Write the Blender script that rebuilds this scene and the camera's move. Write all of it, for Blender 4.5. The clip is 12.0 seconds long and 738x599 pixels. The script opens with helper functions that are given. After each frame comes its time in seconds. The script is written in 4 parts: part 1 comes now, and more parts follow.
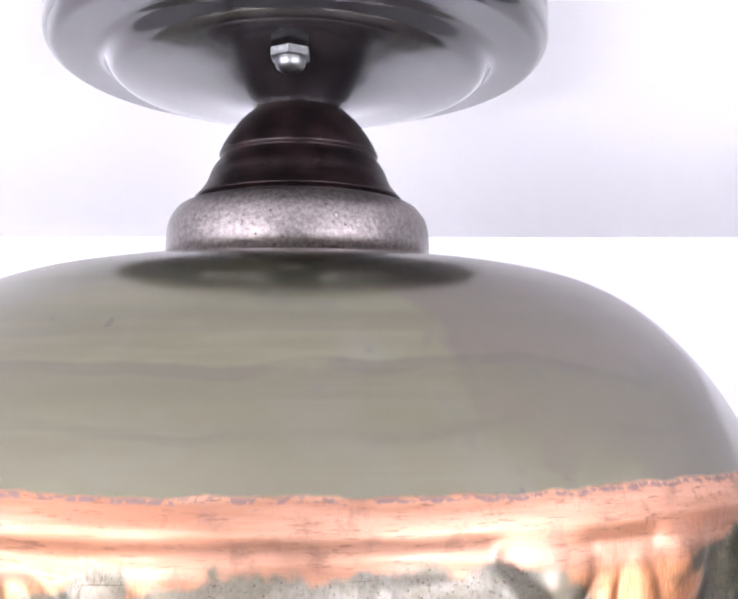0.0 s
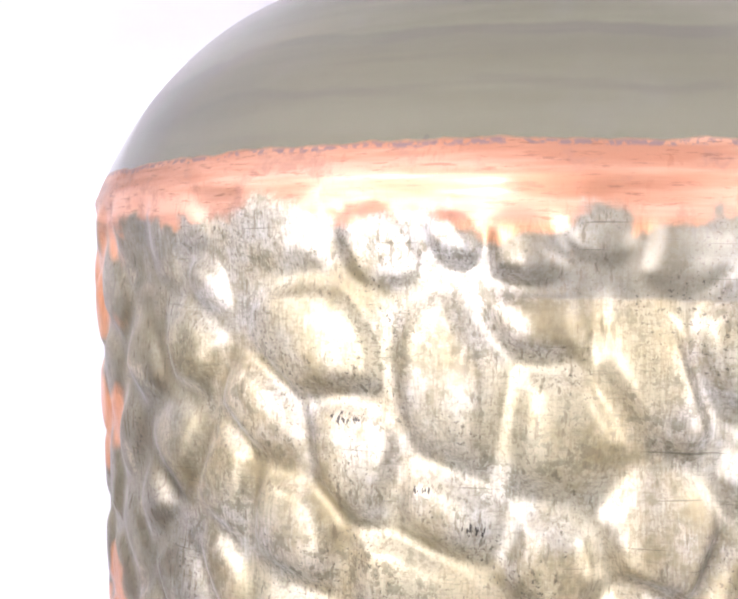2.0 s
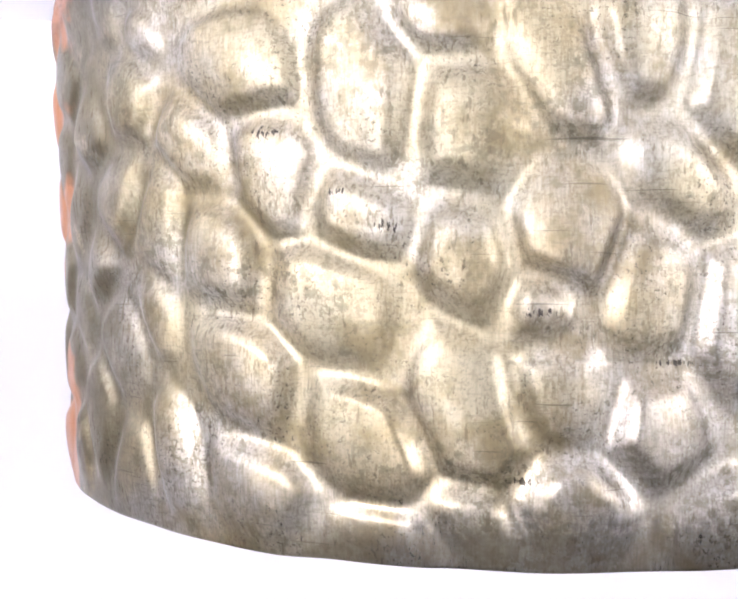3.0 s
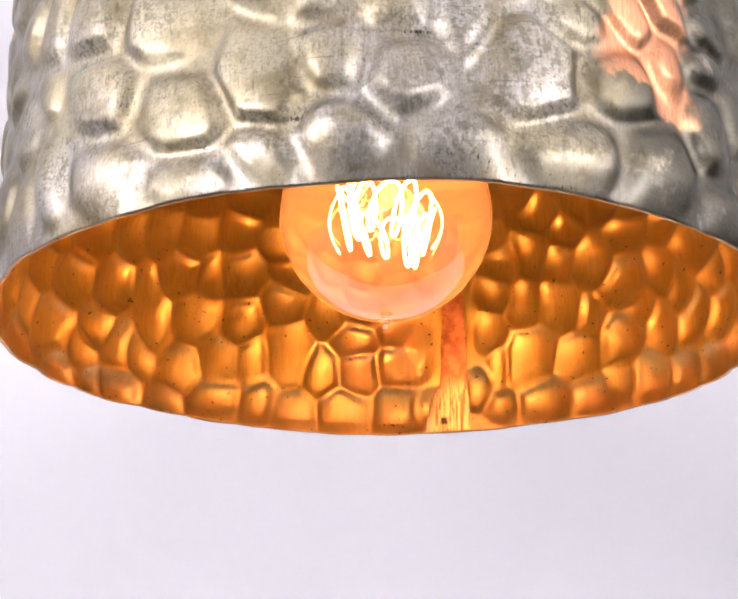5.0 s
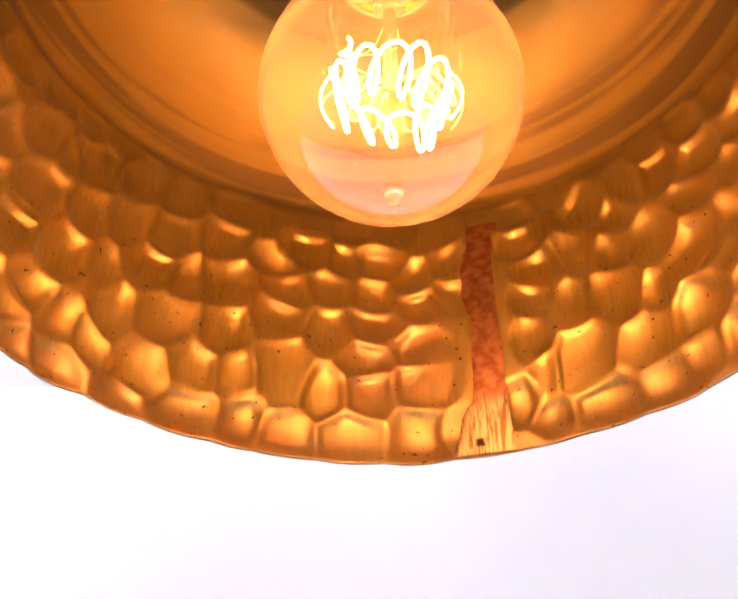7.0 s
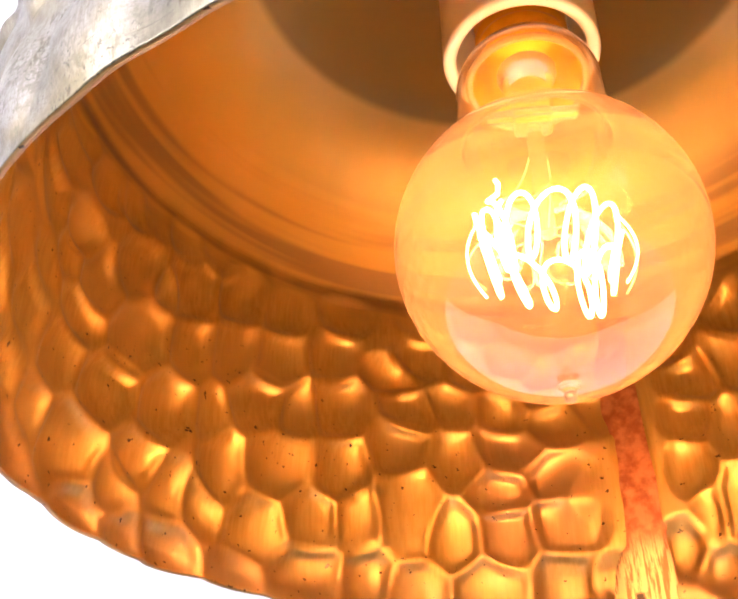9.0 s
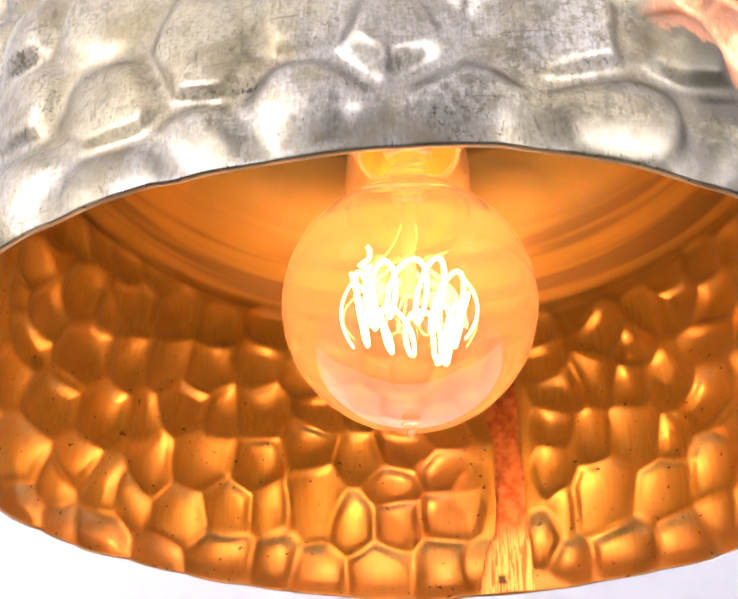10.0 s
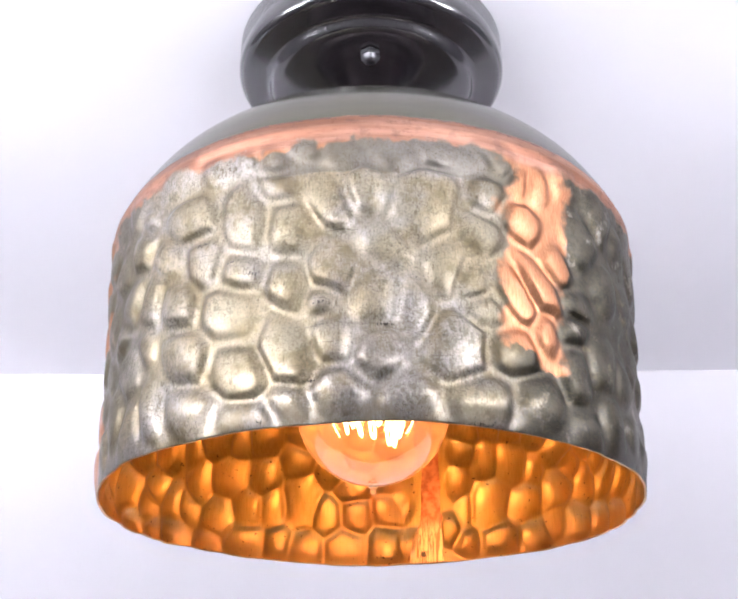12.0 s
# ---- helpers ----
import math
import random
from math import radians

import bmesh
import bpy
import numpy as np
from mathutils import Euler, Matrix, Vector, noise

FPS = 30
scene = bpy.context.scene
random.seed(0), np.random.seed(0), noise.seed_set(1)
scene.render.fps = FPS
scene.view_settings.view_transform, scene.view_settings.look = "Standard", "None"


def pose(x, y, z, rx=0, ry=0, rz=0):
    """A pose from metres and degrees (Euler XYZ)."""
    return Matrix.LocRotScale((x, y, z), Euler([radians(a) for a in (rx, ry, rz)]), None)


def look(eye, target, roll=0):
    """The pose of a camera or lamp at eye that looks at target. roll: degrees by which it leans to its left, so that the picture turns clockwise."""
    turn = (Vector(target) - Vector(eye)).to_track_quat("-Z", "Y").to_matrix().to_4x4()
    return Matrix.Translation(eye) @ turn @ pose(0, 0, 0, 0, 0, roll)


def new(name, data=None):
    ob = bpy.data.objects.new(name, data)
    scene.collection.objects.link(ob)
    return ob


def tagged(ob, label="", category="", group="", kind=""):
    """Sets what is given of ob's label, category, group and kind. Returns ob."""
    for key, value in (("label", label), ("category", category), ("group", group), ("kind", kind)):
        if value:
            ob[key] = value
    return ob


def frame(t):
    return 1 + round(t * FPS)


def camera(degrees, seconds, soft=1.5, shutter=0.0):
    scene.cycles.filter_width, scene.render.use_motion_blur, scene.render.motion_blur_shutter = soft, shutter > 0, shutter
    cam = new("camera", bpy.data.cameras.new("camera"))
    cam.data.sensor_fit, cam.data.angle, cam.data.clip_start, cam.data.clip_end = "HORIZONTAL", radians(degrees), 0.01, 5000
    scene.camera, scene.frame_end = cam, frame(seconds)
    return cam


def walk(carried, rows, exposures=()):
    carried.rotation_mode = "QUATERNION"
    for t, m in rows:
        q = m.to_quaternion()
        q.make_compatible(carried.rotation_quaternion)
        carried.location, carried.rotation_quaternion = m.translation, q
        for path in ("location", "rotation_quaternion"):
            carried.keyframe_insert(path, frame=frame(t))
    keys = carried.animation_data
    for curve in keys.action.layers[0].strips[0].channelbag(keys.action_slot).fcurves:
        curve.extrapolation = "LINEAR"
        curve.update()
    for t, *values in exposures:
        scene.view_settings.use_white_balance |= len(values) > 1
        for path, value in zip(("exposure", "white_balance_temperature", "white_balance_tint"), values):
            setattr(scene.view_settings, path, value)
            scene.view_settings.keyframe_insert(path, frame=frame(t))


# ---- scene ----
# A ceiling light in a white room: hammered metal shade, amber globe bulb, dark ceiling plate.
# Heights of the lamp are given from the shade's rim; its axis stands at x = y = 0.
CEIL = 2.400
RIM = CEIL - 0.2905
WALL_Y = 0.526

# ---- camera ----
cam = camera(41.42, 12.0, soft=2.2)
walk(cam, [
    (0.0, pose(0.0194, -0.3174, RIM + 0.1601, 95.13, 0.05, -0.67)),
    (0.5, pose(-0.0057, -0.3207, RIM + 0.1722, 92.63, -0.28, -1.64)),
    (1.0, pose(-0.0455, -0.3124, RIM + 0.1578, 90.69, -0.49, -2.91)),
    (1.5, pose(-0.0703, -0.3080, RIM + 0.1430, 89.35, -0.60, -3.67)),
    (2.0, pose(-0.0840, -0.3108, RIM + 0.1154, 88.36, -0.68, -4.82)),
    (2.5, pose(-0.0787, -0.3102, RIM + 0.0804, 89.31, -0.43, -3.99)),
    (3.0, pose(-0.0622, -0.3183, RIM + 0.0517, 90.19, -0.21, -3.27)),
    (3.5, pose(-0.0406, -0.3541, RIM + 0.0206, 94.37, -0.21, -2.36)),
    (3.7, pose(-0.0321, -0.3594, RIM + 0.0013, 96.10, -0.25, -1.78)),
    (5.3, pose(-0.0021, -0.3218, RIM - 0.1315, 113.50, -0.33, 0.38)),
    (5.5, pose(-0.0025, -0.3085, RIM - 0.1495, 115.42, -0.37, 0.37)),
    (6.0, pose(-0.0065, -0.2712, RIM - 0.1689, 121.04, -0.26, 1.04)),
    (6.5, pose(0.0001, -0.2395, RIM - 0.1877, 125.25, -0.21, 1.63)),
    (6.7, pose(0.0018, -0.2193, RIM - 0.1859, 127.20, -0.06, 1.85)),
    (8.3, pose(-0.0078, -0.1719, RIM - 0.1073, 127.76, 0.31, 5.65)),
    (8.5, pose(-0.0185, -0.1762, RIM - 0.1066, 127.15, 0.34, 5.96)),
    (9.0, pose(-0.0240, -0.1998, RIM - 0.1036, 125.82, -0.04, 6.31)),
    (9.5, pose(-0.0168, -0.2294, RIM - 0.1047, 124.13, -0.56, 5.95)),
    (10.0, pose(0.0125, -0.2600, RIM - 0.1114, 122.82, -0.71, 4.95)),
    (10.5, pose(0.0131, -0.3068, RIM - 0.1093, 120.79, -0.68, 3.42)),
    (11.0, pose(0.0078, -0.3622, RIM - 0.1147, 119.17, -0.18, 1.92)),
    (11.5, pose(0.0031, -0.4216, RIM - 0.1188, 117.67, -0.30, 1.12)),
    (12.0, pose(0.0058, -0.4859, RIM - 0.1235, 116.52, 0.04, 0.87)),
], exposures=[
    (0.0, 0.68, 6250, 10), (1.0, 0.60, 6250, 10), (2.0, 0.84, 6250, 10), (2.5, 0.74, 6250, 10), (3.5, 0.47, 6250, 10), (5.3, 0.32, 6550, 10), (6.5, 0.48, 6550, 10),
    (8.5, 0.72, 6350, 10), (9.5, 0.62, 6400, 10), (10.5, 0.36, 6450, 10), (11.0, 0.18, 6250, 10), (12.0, 0.27, 6180, 10)])

# ---- world and lights ----
world = bpy.data.worlds.new("sky")
scene.world = world
world.use_nodes = True
sky = world.node_tree.nodes.new("ShaderNodeTexSky")
sky.sky_type, sky.sun_disc = "NISHITA", False
sky.sun_elevation, sky.sun_rotation = radians(40), radians(200)
back = world.node_tree.nodes["Background"]
back.inputs["Strength"].default_value = 0.12
world.node_tree.links.new(sky.outputs[0], back.inputs["Color"])

ROOM_W, ROOM_E, ROOM_S = -1.7, 1.6, -1.7


def added_window_lamp(name, m, w, h, power):
    """An area lamp added at an unseen window's opening, for light on the ceiling."""
    data = bpy.data.lights.new(name, "AREA")
    data.shape, data.size, data.size_y = "RECTANGLE", w, h
    data.energy, data.color = power, (0.955, 0.935, 1.0)
    data.spread = radians(108)
    ob = new(name, data)
    ob.matrix_world = m
    return ob


# unseen high windows near the south corners: middle of the opening along its wall, and its width
SOUTH_WINDOWS = [(-1.08, 0.96), (1.03, 0.86)]
# a made-up window in each side wall, added to brighten the ceiling
ADDED_SIDE_WINDOW = (-1.15, 0.90)
SILL, HEAD = 1.64, 2.34
MID = (SILL + HEAD) / 2
for (at, w), power in zip(SOUTH_WINDOWS, (178, 108)):
    # lamps tilted up: they brighten the ceiling and hardly show in the shade
    added_window_lamp("added_window_light", look((at, ROOM_S + 0.02, MID), (at, ROOM_S + 1.02, MID + 1.6)), w - 0.1, HEAD - SILL - 0.06, power)
added_window_lamp("added_window_light", look((ROOM_W + 0.02, ADDED_SIDE_WINDOW[0], MID), (ROOM_W + 1.02, ADDED_SIDE_WINDOW[0], MID + 1.6)), ADDED_SIDE_WINDOW[1] - 0.1, HEAD - SILL - 0.06, 140)
added_window_lamp("added_window_light", look((ROOM_E - 0.02, ADDED_SIDE_WINDOW[0], MID), (ROOM_E - 1.02, ADDED_SIDE_WINDOW[0], MID + 1.6)), ADDED_SIDE_WINDOW[1] - 0.1, HEAD - SILL - 0.06, 110)


# ---- materials ----
def shader(name):
    """A new node material: its tree, its principled node and a helper that adds nodes."""
    m = bpy.data.materials.new(name)
    m.use_nodes = True
    tree = m.node_tree
    b = tree.nodes["Principled BSDF"]

    def add(kind, ins=None, **props):
        n = tree.nodes.new("ShaderNode" + kind)
        for k, v in props.items():
            setattr(n, k, v)
        for k, v in (ins or {}).items():
            s = n.inputs[k]
            if hasattr(v, "is_output"):
                tree.links.new(v, s)
            else:
                s.default_value = v
        return n
    return m, tree, b, add


class Nodes:
    """Short forms for node arithmetic."""

    def __init__(self, tree, add):
        self.tree, self.add = tree, add

    def op(self, how, a, b=0.0, c=0.0):
        return self.add("Math", {0: a, 1: b, 2: c}, operation=how).outputs[0]

    def ramp(self, v, lo, hi):
        return self.add("MapRange", {"Value": v, "From Min": lo, "From Max": hi}, interpolation_type="SMOOTHSTEP").outputs[0]

    def mix(self, f, a, b):
        n = self.add("Mix", data_type="RGBA")
        for s, v in ((n.inputs[0], f), (n.inputs[6], a), (n.inputs[7], b)):
            if hasattr(v, "is_output"):
                self.tree.links.new(v, s)
            else:
                s.default_value = (*v, 1) if isinstance(v, tuple) else v
        return n.outputs[2]

    def noise(self, vec, scale, detail=4.0, rough=0.55):
        return self.add("TexNoise", {"Vector": vec, "Scale": scale, "Detail": detail, "Roughness": rough}).outputs["Fac"]

    def vec(self, x, y, z):
        return self.add("CombineXYZ", {0: x, 1: y, 2: z}).outputs[0]


def lathe_coords(k, add):
    """Angle in degrees (0 towards -y, growing towards +x), height over the rim, and a wrapped-free surface vector."""
    obj = add("TexCoord").outputs["Object"]
    s = add("SeparateXYZ", {0: obj})
    x, y, z = s.outputs
    ang = k.op("MULTIPLY", k.op("ARCTAN2", x, k.op("MULTIPLY", y, -1.0)), 57.29578)
    return obj, x, y, z, ang


def band(k, v, lo, hi, soft):
    return k.op("MULTIPLY", k.ramp(v, lo - soft, lo + soft), k.op("SUBTRACT", 1.0, k.ramp(v, hi - soft, hi + soft)))


def mat_shade_outside():
    """Antiqued brass and copper: olive dome, ragged copper band, gold and grey patina on the hammered body."""
    m, tree, b, add = shader("antiqued_brass_outside")
    k = Nodes(tree, add)
    obj, x, y, z, ang = lathe_coords(k, add)
    low = k.noise(obj, 38, 3)
    mid = k.noise(obj, 130, 4, 0.6)
    fine = k.noise(obj, 520, 3, 0.6)
    upright = k.vec(k.op("MULTIPLY", x, 1700.0), k.op("MULTIPLY", y, 1700.0), k.op("MULTIPLY", z, 190.0))
    brush = k.noise(upright, 1.0, 4, 0.65)
    speckv = k.vec(k.op("MULTIPLY", x, 800.0), k.op("MULTIPLY", y, 800.0), k.op("MULTIPLY", z, 230.0))
    speck = k.noise(speckv, 1.0, 3, 0.6)
    around = k.vec(k.op("MULTIPLY", x, 14.0), k.op("MULTIPLY", y, 14.0), k.op("MULTIPLY", z, 150.0))
    turned = k.noise(around, 1.0, 4, 0.6)
    pits = k.op("MULTIPLY", k.ramp(speck, 0.55, 0.66), k.ramp(k.noise(obj, 75, 3), 0.42, 0.60))
    # gold-olive body with brush marks and dark spots
    gold = k.mix(k.ramp(brush, 0.2, 0.8), (0.243, 0.193, 0.106), (0.408, 0.342, 0.224))
    gold = k.mix(k.ramp(low, 0.35, 0.65), gold, k.mix(0.45, gold, (0.307, 0.289, 0.227)))
    worn = k.ramp(k.noise(obj, 26, 4, 0.6), 0.40, 0.64)
    gold = k.mix(k.op("MULTIPLY", worn, 0.68), gold, k.mix(k.ramp(brush, 0.3, 0.7), (0.246, 0.234, 0.231), (0.430, 0.413, 0.412)))
    tarnish = k.op("MULTIPLY", k.ramp(k.noise(obj, 60, 5, 0.65), 0.46, 0.66), 0.8)
    gold = k.mix(tarnish, gold, (0.164, 0.125, 0.059))
    grey = k.mix(k.ramp(k.noise(obj, 240, 4, 0.6), 0.25, 0.75), (0.100, 0.090, 0.073), (0.180, 0.165, 0.138))
    flank_dark = k.mix(k.ramp(mid, 0.35, 0.65), (0.048, 0.044, 0.032), (0.108, 0.098, 0.072))
    wob = k.op("MULTIPLY", k.op("SUBTRACT", mid, 0.5), 1.0)
    zc = k.op("ADD", z, k.op("MULTIPLY", k.op("SUBTRACT", low, 0.5), 0.004))
    ac = k.op("ADD", ang, k.op("MULTIPLY", k.op("SUBTRACT", mid, 0.5), 16.0))
    greyness = k.op("MULTIPLY", band(k, zc, 0.1105, 0.1285, 0.0005), k.ramp(ac, -22.0, -14.0))
    # dark reflection along the inward-curled rim, put into the colour with speckled edges
    rim_reflection = k.op("SUBTRACT", 1.0, k.ramp(k.op("ADD", k.op("ADD", zc, k.op("MULTIPLY", wob, 0.006)), k.op("MULTIPLY", k.op("SUBTRACT", fine, 0.5), 0.014)), 0.0065, 0.0125))
    # darker olive grey towards the right flank, weaker at the far left
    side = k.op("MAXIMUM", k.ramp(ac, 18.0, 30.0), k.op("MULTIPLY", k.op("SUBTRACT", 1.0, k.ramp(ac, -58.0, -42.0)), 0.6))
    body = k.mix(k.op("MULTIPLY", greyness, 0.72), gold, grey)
    body = k.mix(k.op("MULTIPLY", side, k.ramp(k.noise(obj, 95, 4, 0.6), 0.30, 0.43)), body, flank_dark)
    lines = k.op("SUBTRACT", 1.0, k.ramp(k.op("ABSOLUTE", k.op("SUBTRACT", zc, 0.0405)), 0.0001, 0.0007))
    body = k.mix(k.op("MULTIPLY", k.op("MULTIPLY", lines, band(k, ac, -14.0, 9.0, 3.0)), k.op("MULTIPLY", k.ramp(fine, 0.4, 0.6), 0.6)), body, (0.16, 0.14, 0.11))
    # dark reflection of the room in the front facets, painted as colour
    dark_reflection = k.op("MULTIPLY", band(k, ac, -2.0, 7.5, 1.6), band(k, zc, 0.010, 0.0405, 0.0006))
    body = k.mix(k.op("MULTIPLY", k.op("MULTIPLY", dark_reflection, k.ramp(k.noise(obj, 170, 4, 0.65), 0.34, 0.50)), 0.30), body, (0.085, 0.066, 0.038))
    body = k.mix(k.op("MULTIPLY", pits, 0.65), body, (0.085, 0.065, 0.035))
    body = k.mix(k.op("MULTIPLY", k.op("MULTIPLY", rim_reflection, k.ramp(ac, -34.0, -22.0)), 0.5), body, (0.06, 0.054, 0.046))
    grain = k.op("MULTIPLY", k.ramp(k.noise(obj, 850, 3, 0.7), 0.48, 0.62), 0.42)
    body = k.mix(grain, body, (0.14, 0.115, 0.07))
    stipple = k.op("MULTIPLY", k.ramp(k.noise(obj, 1150, 2, 0.6), 0.60, 0.66), k.ramp(k.noise(obj, 55, 4, 0.65), 0.40, 0.62))
    body = k.mix(k.op("MULTIPLY", stipple, 0.75), body, (0.050, 0.042, 0.026))
    weave = k.noise(k.vec(k.op("MULTIPLY", x, 260.0), k.op("MULTIPLY", y, 260.0), k.op("MULTIPLY", z, 2200.0)), 1.0, 3, 0.6)
    body = k.mix(k.op("MULTIPLY", k.ramp(weave, 0.54, 0.66), 0.30), body, (0.15, 0.128, 0.085))
    # crisp-edged blotches of patina, thin level scratches and a few dark chips
    blotch = k.op("MULTIPLY", k.ramp(k.noise(obj, 330, 4, 0.7), 0.52, 0.56), k.ramp(k.noise(obj, 42, 3, 0.6), 0.46, 0.60))
    body = k.mix(k.op("MULTIPLY", blotch, 0.55), body, (0.105, 0.088, 0.052))
    scratch = k.noise(k.vec(k.op("MULTIPLY", x, 40.0), k.op("MULTIPLY", y, 40.0), k.op("MULTIPLY", z, 1500.0)), 1.0, 2, 0.5)
    body = k.mix(k.op("MULTIPLY", k.ramp(scratch, 0.70, 0.74), 0.6), body, (0.07, 0.058, 0.036))
    chip = 0.0
    for a0, z0, wa, wz in ((-8.3, 0.0500, 2.0, 0.0016), (-20.5, 0.0665, 1.7, 0.0022), (-31.2, 0.0862, 2.3, 0.0022), (-24.6, 0.0736, 1.0, 0.0013), (3.2, 0.0405, 2.6, 0.0010), (-9.5, 0.0175, 1.4, 0.0012)):
        du = k.op("DIVIDE", k.op("SUBTRACT", ang, a0), wa)
        dv = k.op("DIVIDE", k.op("SUBTRACT", z, z0), wz)
        chip = k.op("MAXIMUM", chip, k.op("SUBTRACT", 1.0, k.op("ADD", k.op("MULTIPLY", du, du), k.op("MULTIPLY", dv, dv))))
    chip = k.ramp(k.op("ADD", chip, k.op("MULTIPLY", k.op("SUBTRACT", k.noise(k.vec(k.op("MULTIPLY", x, 1500.0), k.op("MULTIPLY", y, 1500.0), k.op("MULTIPLY", z, 420.0)), 1.0, 3, 0.6), 0.5), 3.6)), 0.85, 1.05)
    body = k.mix(k.op("MULTIPLY", chip, 0.92), body, (0.014, 0.010, 0.008))
    # copper: a worn band under the dome and a tall patch
    patchcol = k.mix(k.ramp(brush, 0.3, 0.7), (0.43, 0.185, 0.082), (0.61, 0.290, 0.150))
    copper = k.mix(k.ramp(turned, 0.35, 0.65), (0.32, 0.148, 0.088), (0.50, 0.275, 0.19))
    copper = k.mix(k.op("MULTIPLY", k.ramp(mid, 0.52, 0.66), 0.6), copper, (0.26, 0.14, 0.10))
    scuff = k.noise(k.vec(k.op("MULTIPLY", x, 160.0), k.op("MULTIPLY", y, 160.0), k.op("MULTIPLY", z, 1100.0)), 1.0, 4, 0.65)
    copper = k.mix(k.op("MULTIPLY", k.ramp(scuff, 0.55, 0.68), 0.6), copper, (0.17, 0.085, 0.055))
    copper = k.mix(k.ramp(z, 0.122, 0.127), patchcol, copper)
    edge = k.op("ADD", z, k.op("MULTIPLY", k.op("SUBTRACT", k.noise(obj, 62, 3), 0.5), 0.022))
    edge = k.op("ADD", edge, k.op("MULTIPLY", k.op("SUBTRACT", mid, 0.5), 0.007))
    patch_a = k.op("ADD", k.op("SUBTRACT", ang, k.op("MULTIPLY", k.op("SUBTRACT", z, 0.08), 25.0)), k.op("ADD", k.op("MULTIPLY", k.op("SUBTRACT", mid, 0.5), 5.0), k.op("MULTIPLY", k.op("SUBTRACT", k.noise(obj, 48, 2), 0.5), 15.0)))
    patch = k.op("MULTIPLY", band(k, patch_a, 25.0, 38.0, 1.4), band(k, k.op("ADD", z, k.op("ADD", k.op("MULTIPLY", wob, 0.02), k.op("MULTIPLY", k.op("SUBTRACT", low, 0.5), 0.05))), 0.031, 0.150, 0.002))
    patch2 = k.op("MULTIPLY", band(k, patch_a, -82.0, -66.0, 1.5), k.ramp(k.noise(obj, 30, 2), 0.45, 0.52))
    cop = k.op("MAXIMUM", k.op("MAXIMUM", k.ramp(edge, 0.1250, 0.1282), patch), patch2)
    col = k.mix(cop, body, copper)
    # smooth turned dome
    top = k.op("ADD", z, k.op("MULTIPLY", k.op("SUBTRACT", mid, 0.5), 0.0022))
    top = k.op("ADD", top, k.op("MULTIPLY", k.op("SUBTRACT", low, 0.5), 0.003))
    isdome = k.ramp(top, 0.1398, 0.1408)
    olive = k.mix(k.ramp(turned, 0.35, 0.68), (0.168, 0.154, 0.103), (0.205, 0.189, 0.132))
    olive = k.mix(k.op("MULTIPLY", k.ramp(low, 0.55, 0.7), 0.55), olive, (0.22, 0.205, 0.175))
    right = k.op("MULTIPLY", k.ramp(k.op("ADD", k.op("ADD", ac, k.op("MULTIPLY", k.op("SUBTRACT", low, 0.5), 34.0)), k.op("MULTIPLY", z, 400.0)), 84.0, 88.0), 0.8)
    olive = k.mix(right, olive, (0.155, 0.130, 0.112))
    stripe = k.noise(k.vec(k.op("MULTIPLY", x, 4.0), k.op("MULTIPLY", y, 4.0), k.op("MULTIPLY", z, 330.0)), 1.0, 3, 0.6)
    olive = k.mix(k.op("MULTIPLY", k.ramp(stripe, 0.52, 0.66), 0.45), olive, (0.15, 0.138, 0.105))
    wavy = k.op("ADD", z, k.op("MULTIPLY", k.op("SUBTRACT", k.noise(obj, 13, 2), 0.5), 0.022))
    wavy = k.op("ADD", wavy, k.op("MULTIPLY", k.op("SUBTRACT", k.noise(obj, 70, 2), 0.5), 0.002))
    tide = k.op("MULTIPLY", k.op("MAXIMUM", band(k, wavy, 0.1622, 0.1650, 0.0006), k.op("MULTIPLY", band(k, wavy, 0.1500, 0.1520, 0.0007), 0.6)), k.ramp(k.noise(obj, 24, 2), 0.34, 0.52))
    olive = k.mix(k.op("MULTIPLY", k.op("SUBTRACT", 1.0, k.ramp(wavy, 0.1612, 0.1632)), 0.55), olive, (0.142, 0.129, 0.090))
    olive = k.mix(k.op("MULTIPLY", tide, 0.6), olive, (0.125, 0.112, 0.088))
    smudge = k.op("MULTIPLY", k.ramp(k.noise(obj, 75, 4, 0.6), 0.60, 0.68), k.ramp(ac, -20.0, 20.0))
    olive = k.mix(k.op("MULTIPLY", smudge, 0.55), olive, (0.13, 0.125, 0.118))
    nick = k.noise(k.vec(k.op("MULTIPLY", x, 260.0), k.op("MULTIPLY", y, 260.0), k.op("MULTIPLY", z, 130.0)), 1.0, 1, 0.4)
    olive = k.mix(k.op("MULTIPLY", k.ramp(nick, 0.77, 0.80), 0.5), olive, (0.10, 0.09, 0.08))
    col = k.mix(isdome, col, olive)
    seamline = k.op("MULTIPLY", band(k, top, 0.1392, 0.1402, 0.0004), k.ramp(fine, 0.42, 0.56))
    col = k.mix(k.op("MULTIPLY", seamline, 0.7), col, (0.13, 0.11, 0.12))
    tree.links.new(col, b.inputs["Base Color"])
    tree.links.new(k.mix(isdome, (0.50, 0.49, 0.48), (0.72, 0.72, 0.72)), b.inputs["Specular Tint"])
